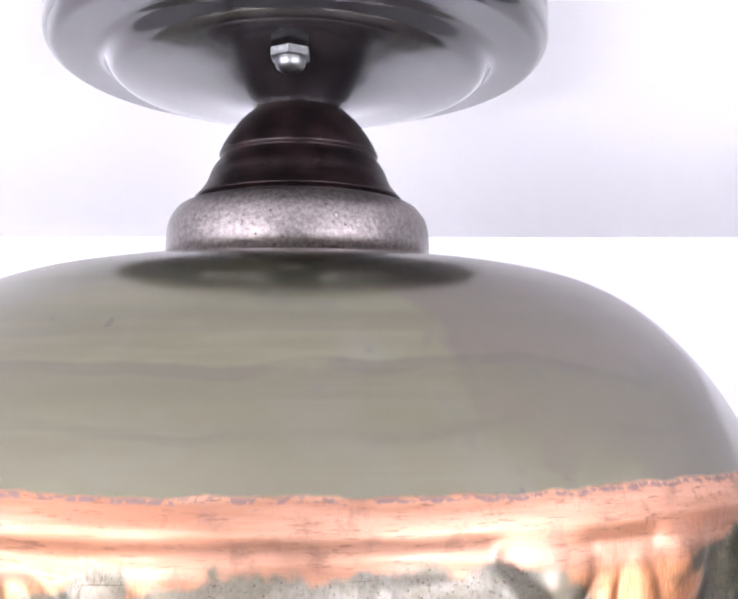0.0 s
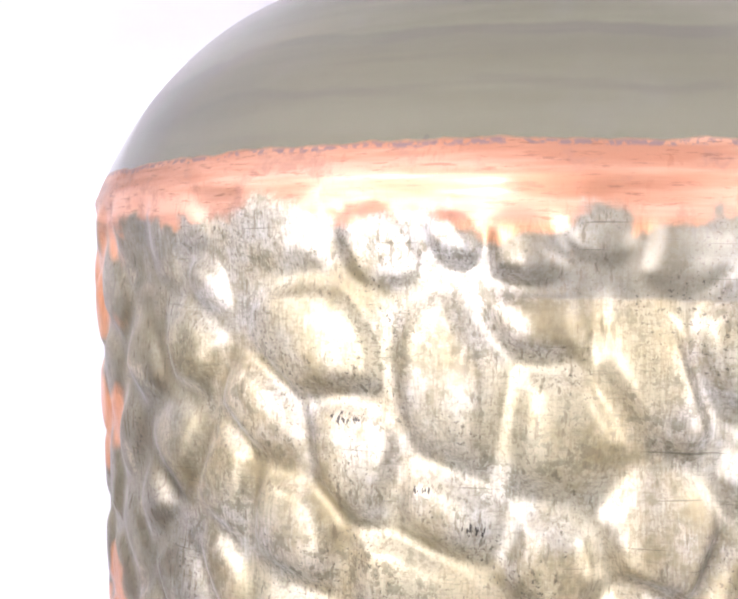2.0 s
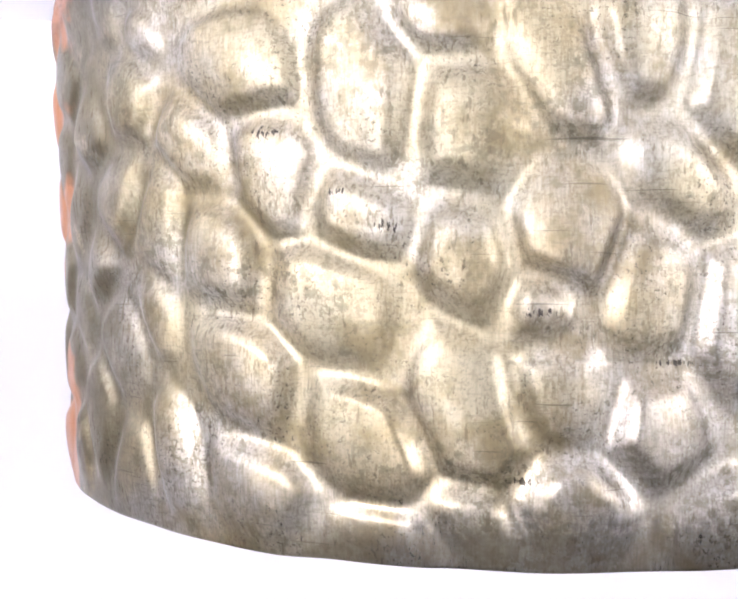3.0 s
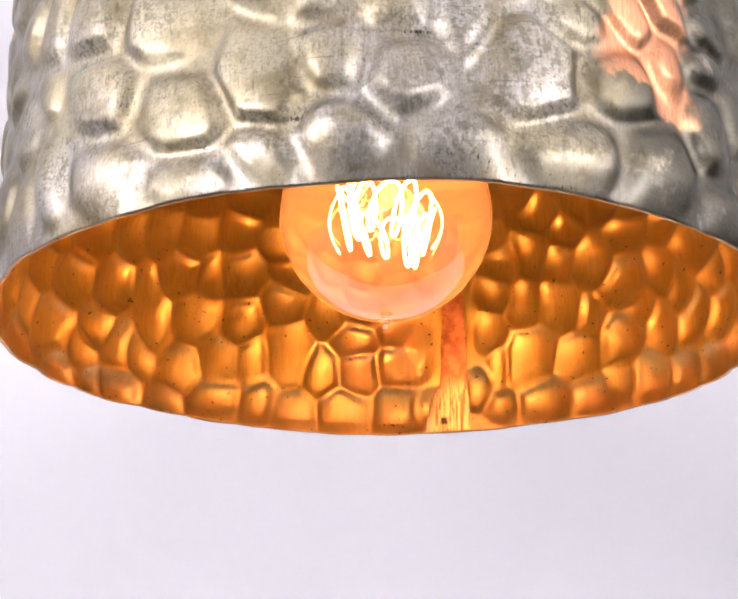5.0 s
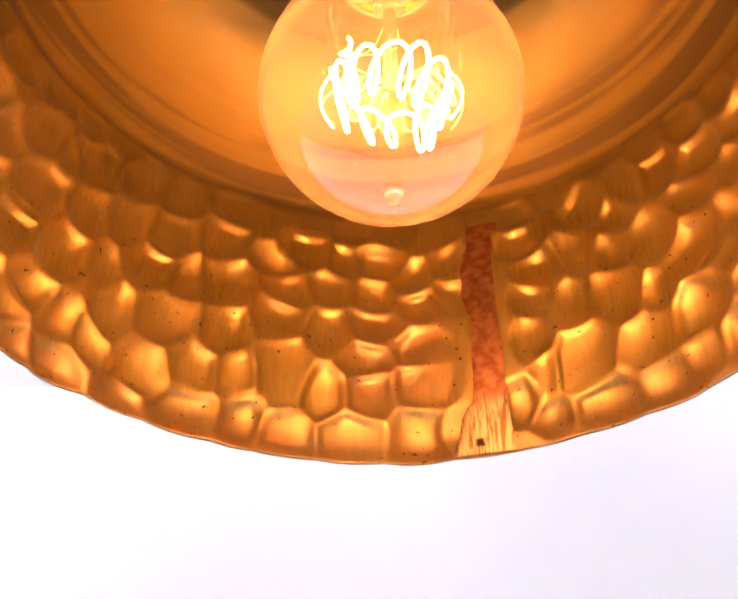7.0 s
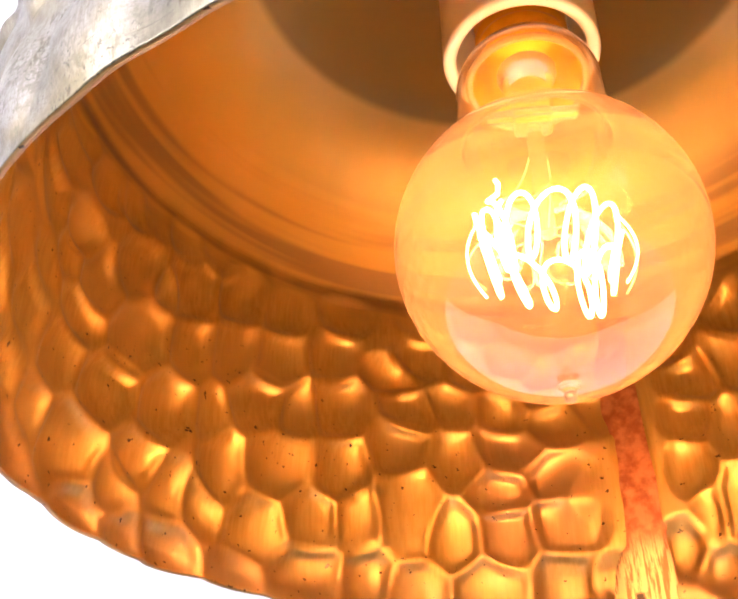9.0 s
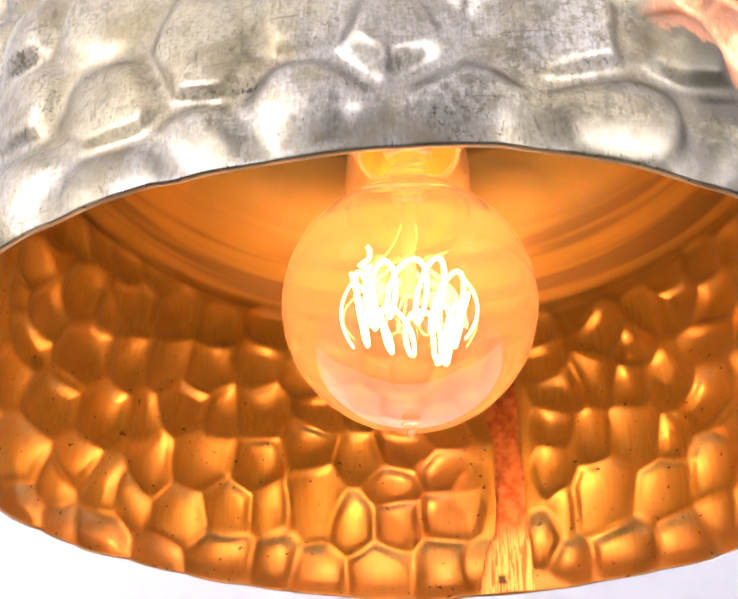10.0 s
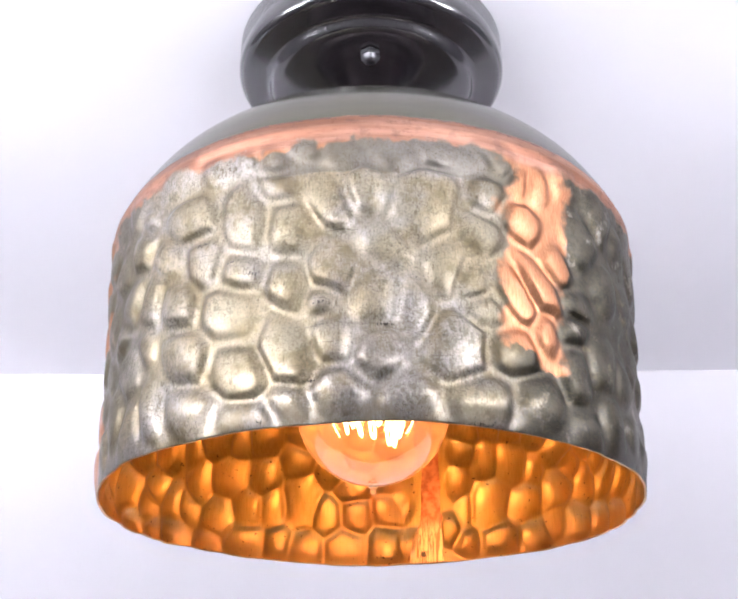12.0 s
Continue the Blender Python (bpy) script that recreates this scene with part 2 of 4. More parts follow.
    # the patina dulls the hammered body, less on the dark flanks, bare copper or rubbed towards the rim
    dull = k.op("MULTIPLY", k.op("SUBTRACT", 1.0, k.op("MAXIMUM", isdome, cop)), k.op("SUBTRACT", 1.0, side))
    dull = k.op("MULTIPLY", dull, k.ramp(k.op("ADD", z, k.op("MULTIPLY", k.op("SUBTRACT", low, 0.5), 0.04)), -0.030, 0.060))
    tree.links.new(k.op("SUBTRACT", 0.95, k.op("MULTIPLY", dull, 0.45)), b.inputs["Metallic"])
    tree.links.new(k.op("SUBTRACT", k.op("ADD", 0.30, k.op("MULTIPLY", isdome, 0.22)), k.op("MULTIPLY", dull, 0.18)), b.inputs["Coat Weight"])
    tree.links.new(k.op("ADD", 0.10, k.op("MULTIPLY", isdome, 0.05)), b.inputs["Coat Roughness"])
    rough = k.op("ADD", k.op("ADD", 0.23, k.op("MULTIPLY", brush, 0.08)), k.op("MULTIPLY", k.op("MULTIPLY", pits, k.op("SUBTRACT", 1.0, isdome)), 0.2))
    rough = k.op("SUBTRACT", rough, k.op("MULTIPLY", isdome, 0.02))
    rough = k.op("ADD", rough, k.op("MULTIPLY", k.op("MULTIPLY", side, k.op("SUBTRACT", 1.0, isdome)), 0.08))
    rough = k.op("ADD", rough, k.op("MULTIPLY", dull, 0.04))
    rough = k.op("ADD", rough, k.op("MULTIPLY", k.op("MULTIPLY", k.op("MAXIMUM", tarnish, grain), k.op("SUBTRACT", 1.0, isdome)), 0.10))
    rough = k.op("ADD", rough, k.op("MULTIPLY", k.op("MULTIPLY", cop, k.op("SUBTRACT", 1.0, isdome)), k.op("SUBTRACT", k.op("MULTIPLY", k.ramp(z, 0.118, 0.126), 0.13), 0.02)))
    tree.links.new(rough, b.inputs["Roughness"])
    h = k.op("ADD", k.op("MULTIPLY", brush, 0.5), k.op("MULTIPLY", pits, -0.35))
    h = k.op("ADD", k.op("MULTIPLY", h, k.op("SUBTRACT", 1.0, isdome)), k.op("MULTIPLY", k.op("MULTIPLY", turned, isdome), 0.25))
    bump = add("Bump", {"Strength": 0.13, "Distance": 0.0006, "Height": h})
    tree.links.new(bump.outputs[0], b.inputs["Normal"])
    return m


def mat_shade_inside():
    """Warm raw brass inside, with drawn dark rings under the dome."""
    m, tree, b, add = shader("raw_brass_inside")
    k = Nodes(tree, add)
    obj, x, y, z, ang = lathe_coords(k, add)
    low, mid = k.noise(obj, 30, 3), k.noise(obj, 170, 4, 0.6)
    brush = k.noise(k.vec(k.op("MULTIPLY", x, 700.0), k.op("MULTIPLY", y, 700.0), k.op("MULTIPLY", z, 60.0)), 1.0, 4, 0.6)
    turned = k.noise(k.vec(k.op("MULTIPLY", x, 5.0), k.op("MULTIPLY", y, 5.0), k.op("MULTIPLY", z, 120.0)), 1.0, 2, 0.5)
    plain = k.ramp(z, 0.112, 0.130)
    brush = k.op("ADD", k.op("MULTIPLY", brush, k.op("SUBTRACT", 1.0, plain)), k.op("MULTIPLY", plain, 0.5))
    col = k.mix(k.ramp(brush, 0.3, 0.7), (0.45, 0.260, 0.054), (0.55, 0.338, 0.087))
    col = k.mix(k.ramp(low, 0.4, 0.68), col, (0.53, 0.31, 0.085))
    blush = k.op("MULTIPLY", k.ramp(k.op("ADD", k.op("ABSOLUTE", ang), k.op("MULTIPLY", k.op("SUBTRACT", mid, 0.5), 12.0)), 168.0, 174.0), band(k, k.op("ADD", z, k.op("MULTIPLY", k.op("SUBTRACT", low, 0.5), 0.04)), 0.018, 0.075, 0.01))
    col = k.mix(k.op("MULTIPLY", blush, 0.4), col, (0.55, 0.25, 0.125))
    rings = k.op("MULTIPLY", band(k, z, 0.128, 0.166, 0.006), k.ramp(turned, 0.40, 0.56))
    col = k.mix(k.op("MULTIPLY", rings, 0.88), col, (0.26, 0.15, 0.06))
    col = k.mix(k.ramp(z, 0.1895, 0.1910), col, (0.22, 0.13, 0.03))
    rubbed = k.op("SUBTRACT", 1.0, k.ramp(k.op("ADD", z, k.op("MULTIPLY", k.op("SUBTRACT", mid, 0.5), 0.02)), 0.004, 0.022))
    col = k.mix(k.op("MULTIPLY", rubbed, 0.55), col, (0.40, 0.21, 0.10))
    spots = k.ramp(k.noise(obj, 420, 2, 0.5), 0.69, 0.73)
    col = k.mix(k.op("MULTIPLY", spots, k.op("SUBTRACT", 1.0, k.ramp(z, 0.06, 0.12))), col, (0.10, 0.05, 0.02))
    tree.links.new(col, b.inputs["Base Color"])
    b.inputs["Metallic"].default_value = 0.80
    b.inputs["Coat Weight"].default_value = 0.25
    b.inputs["Coat Roughness"].default_value = 0.14
    rough = k.op("ADD", 0.27, k.op("MULTIPLY", brush, 0.10))
    rough = k.op("ADD", rough, k.op("MULTIPLY", k.ramp(z, 0.035, 0.085), 0.02))
    rough = k.op("ADD", rough, k.op("MULTIPLY", k.op("SUBTRACT", 1.0, k.ramp(z, 0.02, 0.045)), 0.08))
    tree.links.new(rough, b.inputs["Roughness"])
    bump = add("Bump", {"Strength": 0.08, "Distance": 0.0006, "Height": brush})
    tree.links.new(bump.outputs[0], b.inputs["Normal"])
    return m


def mat_seam():
    """Dark red brazed copper, rubbed to bright brass near the rim."""
    m, tree, b, add = shader("brazed_copper_seam")
    k = Nodes(tree, add)
    obj, x, y, z, ang = lathe_coords(k, add)
    mid = k.noise(obj, 190, 4, 0.6)
    grain = k.noise(k.vec(k.op("MULTIPLY", x, 900.0), k.op("MULTIPLY", y, 900.0), k.op("MULTIPLY", z, 50.0)), 1.0, 4, 0.65)
    burn = k.op("MULTIPLY", band(k, k.op("ADD", ang, k.op("MULTIPLY", k.op("SUBTRACT", mid, 0.5), 1.5)), 165.9, 167.3, 0.3), band(k, z, 0.0042, 0.0076, 0.0007))
    red = k.mix(k.ramp(mid, 0.35, 0.65), (0.36, 0.11, 0.045), (0.58, 0.22, 0.09))
    brass = k.mix(k.ramp(grain, 0.42, 0.55), (0.28, 0.13, 0.05), (0.74, 0.50, 0.24))
    col = k.mix(k.ramp(k.op("ADD", z, k.op("MULTIPLY", k.op("SUBTRACT", grain, 0.5), 0.03)), 0.020, 0.030), brass, red)
    col = k.mix(burn, col, (0.03, 0.018, 0.012))
    tree.links.new(col, b.inputs["Base Color"])
    b.inputs["Metallic"].default_value = 0.85
    b.inputs["Roughness"].default_value = 0.38
    bump = add("Bump", {"Strength": 0.35, "Distance": 0.0006, "Height": grain})
    tree.links.new(bump.outputs[0], b.inputs["Normal"])
    return m


def mat_metal(name, dark, light, scale, metallic, rough, bumpy, grain=1500.0):
    """A metal or painted finish, mottled between two colours, with fine grain."""
    m, tree, b, add = shader(name)
    k = Nodes(tree, add)
    obj = add("TexCoord").outputs["Object"]
    spots, fine = k.noise(obj, scale, 4, 0.6), k.noise(obj, grain, 2, 0.5)
    tree.links.new(k.mix(k.ramp(spots, 0.35, 0.7), dark, light), b.inputs["Base Color"])
    b.inputs["Metallic"].default_value = metallic
    tree.links.new(k.op("ADD", rough, k.op("MULTIPLY", k.op("SUBTRACT", spots, 0.5), 0.15)), b.inputs["Roughness"])
    bump = add("Bump", {"Strength": bumpy, "Distance": 0.0004, "Height": fine})
    tree.links.new(bump.outputs[0], b.inputs["Normal"])
    return m


def mat_paint(name, colour, scale=3.0):
    """Matt wall paint with a faint roller texture and slight unevenness."""
    m, tree, b, add = shader(name)
    k = Nodes(tree, add)
    obj = add("TexCoord").outputs["Object"]
    big, fine = k.noise(obj, scale, 3), k.noise(obj, 260, 2)
    dull = tuple(c * 0.975 for c in colour)
    tree.links.new(k.mix(big, colour, dull), b.inputs["Base Color"])
    b.inputs["Roughness"].default_value = 0.75
    bump = add("Bump", {"Strength": 0.05, "Distance": 0.001, "Height": fine})
    tree.links.new(bump.outputs[0], b.inputs["Normal"])
    return m


def mat_glass(name, tint, haze, coat_colour=(1.0, 0.80, 0.60, 1), milky=0.0, ior=1.52):
    """Clear glass with a thin, faintly scattering amber coat."""
    m, tree, b, add = shader(name)
    b.inputs["Base Color"].default_value = (*tint, 1)
    b.inputs["Roughness"].default_value = 0.0
    b.inputs["IOR"].default_value = ior
    b.inputs["Transmission Weight"].default_value = 1.0
    if haze:
        coat = add("BsdfTranslucent", {"Color": coat_colour})
        if milky:
            skin = add("BsdfDiffuse", {"Color": coat_colour})
            coat = add("MixShader", {0: milky, 1: coat.outputs[0], 2: skin.outputs[0]})
        mixed = add("MixShader", {0: haze, 1: b.outputs[0], 2: coat.outputs[0]})
        tree.links.new(mixed.outputs[0], tree.nodes["Material Output"].inputs[0])
    return m


def mat_glowing(name, colour, strength):
    m, tree, b, add = shader(name)
    b.inputs["Base Color"].default_value = (*colour, 1)
    b.inputs["Emission Color"].default_value = (*colour, 1)
    b.inputs["Emission Strength"].default_value = strength
    return m


OUTSIDE, INSIDE = mat_shade_outside(), mat_shade_inside()
SEAM = mat_seam()
BLACK = mat_metal("satin_black_paint", (0.007, 0.006, 0.007), (0.012, 0.010, 0.011), 60, 0.0, 0.22, 0.16, 800.0)
BLACK.node_tree.nodes["Principled BSDF"].inputs["IOR"].default_value = 1.5
BLACK.node_tree.nodes["Principled BSDF"].inputs["Coat Weight"].default_value = 0.9
BLACK.node_tree.nodes["Principled BSDF"].inputs["Coat Roughness"].default_value = 0.12
BLACK.node_tree.nodes["Principled BSDF"].inputs["Coat IOR"].default_value = 1.75
BLACK.node_tree.nodes["Principled BSDF"].inputs["Sheen Weight"].default_value = 0.10
BLACK.node_tree.nodes["Principled BSDF"].inputs["Sheen Roughness"].default_value = 0.22
BRONZE = mat_metal("oil_rubbed_bronze", (0.0065, 0.0035, 0.004), (0.026, 0.014, 0.0145), 110, 0.7, 0.34, 0.3, 1100)
COLLAR = mat_metal("speckled_bronze", (0.145, 0.125, 0.123), (0.245, 0.215, 0.21), 700, 0.9, 0.30, 0.4, 1300)
STEEL = mat_metal("zinc_steel", (0.11, 0.11, 0.115), (0.20, 0.20, 0.205), 300, 1.0, 0.33, 0.15)
PORCELAIN = mat_paint("white_porcelain", (0.82, 0.74, 0.66), 40)
PORCELAIN.node_tree.nodes["Principled BSDF"].inputs["Roughness"].default_value = 0.25
GLASS = mat_glass("amber_bulb_glass", (1.0, 0.93, 0.82), 0.040, (1.0, 0.56, 0.33, 1), ior=1.8)
FLARE_GLASS = mat_glass("amber_flare_glass", (1.0, 0.90, 0.62), 0.30, (1.0, 0.78, 0.42, 1), 0.6)
STEM_GLASS = mat_glass("clear_stem_glass", (1.0, 0.93, 0.78), 0.09, (1.0, 0.72, 0.40, 1), 0.4)
FILAMENT = mat_glowing("hot_filament", (1.0, 0.545, 0.235), 72.0)
WIRE = mat_glowing("warm_lead_wire", (1.0, 0.62, 0.25), 0.25)
BRASS = mat_metal("bright_brass_cap", (0.86, 0.47, 0.015), (0.95, 0.58, 0.03), 200, 0.8, 0.36, 0.1)
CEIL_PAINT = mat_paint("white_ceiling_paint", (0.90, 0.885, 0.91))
# dimmer south part of the white ceiling: shade put into the colour
SHADED_CEIL_PAINT = mat_paint("shaded_white_ceiling", (0.23, 0.226, 0.23))
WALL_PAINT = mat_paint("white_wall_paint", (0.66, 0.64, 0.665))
# unseen side walls, south wall and floor: dark, to shape the metal's reflections
UNSEEN_SIDE_PAINT = mat_paint("unseen_side_wall_grey", (0.20, 0.196, 0.20))
UNSEEN_SOUTH_PAINT = mat_paint("unseen_south_wall_grey", (0.20, 0.197, 0.20))
UNSEEN_FLOOR_PAINT = mat_paint("unseen_floor_dark", (0.05, 0.047, 0.045), 2.0)
FRAME_PAINT = mat_paint("white_frame_paint", (0.80, 0.80, 0.80))
PANE = mat_glass("window_glass", (1.0, 1.0, 1.0), 0)


# ---- mesh helpers ----
def smooth(me):
    me.polygons.foreach_set("use_smooth", [True] * len(me.polygons))


def link_mesh(name, me, material, parent=None, label="", at=None):
    if material:
        me.materials.append(material)
    ob = new(name, me)
    if parent:
        ob.parent = parent
    if at is not None:
        ob.matrix_basis = at
    if label:
        ob["label"] = label
    return ob


def part(name, bm, material, parent, label="", at=None, soft=True):
    """Links a bmesh as one mesh object under a thing or a part."""
    me = bpy.data.meshes.new(name)
    bmesh.ops.recalc_face_normals(bm, faces=bm.faces[:])
    bm.to_mesh(me)
    bm.free()
    if soft:
        smooth(me)
    return link_mesh(name, me, material, parent, label, at)


def thing(name, at, label, category):
    return tagged_at(new(name), at, label, category)


def tagged_at(ob, at, label, category):
    ob.empty_display_size = 0.02
    ob.matrix_basis = at
    return tagged(ob, label, category)


def round_profile(points, step=0.25):
    """Cuts each corner of a profile (r, z, radius) into a short arc."""
    out = []
    for i, (r, z, f) in enumerate(points):
        if f <= 0 or i in (0, len(points) - 1):
            out.append((r, z))
            continue
        p = Vector((r, z))
        a, c = Vector(points[i - 1][:2]), Vector(points[i + 1][:2])
        u, v = (a - p), (c - p)
        d = min(f, u.length * 0.48, v.length * 0.48)
        s, e = p + u.normalized() * d, p + v.normalized() * d
        n = int(1 / step) + 1
        for j in range(n + 1):
            t = j / n
            q = s * (1 - t) ** 2 + p * 2 * t * (1 - t) + e * t ** 2
            out.append((q.x, q.y))
    return out


def lathe(profile, n=96, closed=False):
    """Turns a profile of (radius, height) about the z axis."""
    bm = bmesh.new()
    rings = []
    for r, z in profile:
        if r < 1e-5:
            rings.append([bm.verts.new((0, 0, z))])
        else:
            rings.append([bm.verts.new((r * math.sin(2 * math.pi * i / n), -r * math.cos(2 * math.pi * i / n), z)) for i in range(n)])
    pairs = list(zip(rings, rings[1:])) + ([(rings[-1], rings[0])] if closed else [])
    for a, b in pairs:
        for i in range(n):
            j = (i + 1) % n
            if len(a) == 1 and len(b) == 1:
                continue
            if len(a) == 1:
                bm.faces.new((a[0], b[j], b[i]))
            elif len(b) == 1:
                bm.faces.new((a[i], a[j], b[0]))
            else:
                bm.faces.new((a[i], a[j], b[j], b[i]))
    return bm


def tube(points, radius, sides=8):
    """A round wire along points."""
    bm = bmesh.new()
    pts = [Vector(p) for p in points]
    up = Vector((0.13, 0.21, 0.97)).normalized()
    prev = []
    for i, p in enumerate(pts):
        d = (pts[min(i + 1, len(pts) - 1)] - pts[max(i - 1, 0)]).normalized()
        a = (up - d * up.dot(d)).normalized()
        up = a
        c = d.cross(a)
        ring = [bm.verts.new(p + (a * math.cos(2 * math.pi * k / sides) + c * math.sin(2 * math.pi * k / sides)) * radius) for k in range(sides)]
        if prev:
            for k in range(sides):
                bm.faces.new((prev[k], prev[(k + 1) % sides], ring[(k + 1) % sides], ring[k]))
        else:
            bm.faces.new(ring[::-1])
        prev = ring
    bm.faces.new(prev)
    return bm


def boxes(spans):
    """Closed boxes, each ((x0, x1), (y0, y1), (z0, z1)), in one bmesh."""
    bm = bmesh.new()
    for xs, ys, zs in spans:
        v = [bm.verts.new((x, y, z)) for x in xs for y in ys for z in zs]
        for f in ((0, 1, 3, 2), (4, 6, 7, 5), (0, 4, 5, 1), (2, 3, 7, 6), (0, 2, 6, 4), (1, 5, 7, 3)):
            bm.faces.new([v[i] for i in f])
    return bm


# ---- the room ----
def structure(name, spans, material, label, category):
    ob = part(name, boxes(spans), material, None, soft=False)
    return tagged(ob, label, category, kind="structure")


T = 0.15
EDGE_Y = -0.42
structure("ceiling_1", [((ROOM_W - T, ROOM_E + T), (EDGE_Y, WALL_Y + T), (CEIL, CEIL + T))], CEIL_PAINT, "smooth white painted ceiling", "ceiling")
# out of view, coloured dark so that the metal reflects a dimmer ceiling
structure("ceiling_2", [((ROOM_W - T, ROOM_E + T), (ROOM_S - T, EDGE_Y), (CEIL, CEIL + T))], SHADED_CEIL_PAINT, "unseen south part of the white ceiling, its dimness put into the colour", "ceiling")
structure("floor", [((ROOM_W - T, ROOM_E + T), (ROOM_S - T, WALL_Y + T), (-T, 0))], UNSEEN_FLOOR_PAINT, "unseen floor, kept dark for the reflections", "floor")
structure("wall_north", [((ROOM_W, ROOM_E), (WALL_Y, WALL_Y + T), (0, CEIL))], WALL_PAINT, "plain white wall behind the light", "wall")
SIDE = (ADDED_SIDE_WINDOW[0] - ADDED_SIDE_WINDOW[1] / 2, ADDED_SIDE_WINDOW[0] + ADDED_SIDE_WINDOW[1] / 2)
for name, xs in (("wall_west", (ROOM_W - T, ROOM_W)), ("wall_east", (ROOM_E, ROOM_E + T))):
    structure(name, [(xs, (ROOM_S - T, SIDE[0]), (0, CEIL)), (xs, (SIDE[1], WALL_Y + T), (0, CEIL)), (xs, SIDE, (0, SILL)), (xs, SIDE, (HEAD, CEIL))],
              UNSEEN_SIDE_PAINT, "unseen side wall, kept dark for the reflections, with an added high window", "wall")
spans, edge_x = [], ROOM_W
for at, w in SOUTH_WINDOWS:
    spans.append(((edge_x, at - w / 2), (ROOM_S - T, ROOM_S), (0, CEIL)))
    spans += [((at - w / 2, at + w / 2), (ROOM_S - T, ROOM_S), z) for z in ((0, SILL), (HEAD, CEIL))]
    edge_x = at + w / 2
spans.append(((edge_x, ROOM_E), (ROOM_S - T, ROOM_S), (0, CEIL)))
structure("wall_south", spans, UNSEEN_SOUTH_PAINT, "unseen south wall, kept dark for the reflections, with two high windows", "wall")


def window(name, m, w, h):
    """An unseen window of one pane in a painted frame, about its middle, in the xz plane."""
    e = tagged(new(name), "unseen white framed high window of one clear pane", "window", kind="structure")
    e.matrix_basis = m
    a, b, f = w / 2, h / 2, 0.045
    part("window_frame", boxes([((-a, a), (-0.03, 0.03), (-b, -b + f)), ((-a, a), (-0.03, 0.03), (b - f, b)),
                                ((-a, -a + f), (-0.03, 0.03), (-b + f, b - f)), ((a - f, a), (-0.03, 0.03), (-b + f, b - f))]), FRAME_PAINT, e, soft=False)
    p = part("pane", boxes([((-a + f, a - f), (-0.003, 0.003), (-b + f, b - f))]), PANE, e, soft=False)
    p.visible_shadow = False


for n, (at, w) in enumerate(SOUTH_WINDOWS):
    window(f"window_{n + 1}", pose(at, ROOM_S - 0.10, MID), w, HEAD - SILL)
window("window_3", pose(ROOM_W - 0.10, ADDED_SIDE_WINDOW[0], MID, 0, 0, 90), ADDED_SIDE_WINDOW[1], HEAD - SILL)
window("window_4", pose(ROOM_E + 0.10, ADDED_SIDE_WINDOW[0], MID, 0, 0, 90), ADDED_SIDE_WINDOW[1], HEAD - SILL)

# ---- the ceiling light ----
light = thing("ceiling_light", pose(0, 0, RIM), "semi-flush ceiling light with a hammered antique brass shade, on the ceiling", "ceiling light")

plate = part("ceiling_plate", lathe(round_profile([
    (0.0, 0.2903, 0), (0.0817, 0.2903, 0), (0.0817, 0.2700, 0.004), (0.0785, 0.2662, 0.002), (0.0640, 0.2662, 0.0025), (0.0600, 0.2605, 0.003), (0.0520, 0.2588, 0.006),
    (0.0300, 0.2560, 0.01), (0.0160, 0.2525, 0.004), (0.0135, 0.2500, 0), (0.0, 0.2500, 0)]), 128), BLACK, light, "satin black stepped ceiling plate")

# cap nut under the plate
nut_at = pose(0.0, -0.0430, 0.2572)
hexa = bmesh.new()
rings = []
for r, z in ((0.0058, 0.0), (0.0062, -0.0004), (0.0062, -0.0026), (0.0056, -0.0031)):
    rings.append([hexa.verts.new((r * math.cos(math.pi / 3 * i + 0.5), r * math.sin(math.pi / 3 * i + 0.5), z)) for i in range(6)])
for a, c in zip(rings, rings[1:]):
    for i in range(6):
        hexa.faces.new((a[i], a[(i + 1) % 6], c[(i + 1) % 6], c[i]))
hexa.faces.new(rings[0]), hexa.faces.new(rings[-1])
nut = part("cap_nut", hexa, STEEL, plate, "silver hexagonal cap nut", at=nut_at, soft=False)
part("nut_dome", lathe([(0.0048, -0.0028), (0.0048, -0.0033), (0.0044, -0.0036), (0.0044, -0.0046), (0.0038, -0.0058), (0.0026, -0.0066), (0.0012, -0.0070), (0, -0.0071)], 32), STEEL, nut)

part("neck", lathe(round_profile([
    (0.0, 0.2535, 0), (0.0130, 0.2530, 0.001), (0.0150, 0.2508, 0.001), (0.0195, 0.2468, 0.004), (0.0242, 0.2400, 0.006), (0.0262, 0.2356, 0.0012), (0.0253, 0.2345, 0.0006), (0.0256, 0.2338, 0.0006), (0.0269, 0.2325, 0.0015),
    (0.0287, 0.2295, 0.002), (0.0297, 0.2262, 0.002), (0.0318, 0.2232, 0.003), (0.0343, 0.2206, 0.001), (0.0325, 0.2198, 0.0004), (0.0325, 0.2188, 0), (0.0, 0.2188, 0)]), 96), BRONZE, light, "dark brown bronze neck with turned grooves")
part("collar", lathe(round_profile([
    (0.0, 0.2190, 0), (0.0348, 0.2190, 0.001), (0.0385, 0.2180, 0.003), (0.0419, 0.2135, 0.004), (0.0427, 0.2080, 0.004), (0.0427, 0.1990, 0), (0.0, 0.1985, 0)]), 96), COLLAR, light, "speckled grey-brown bronze collar")

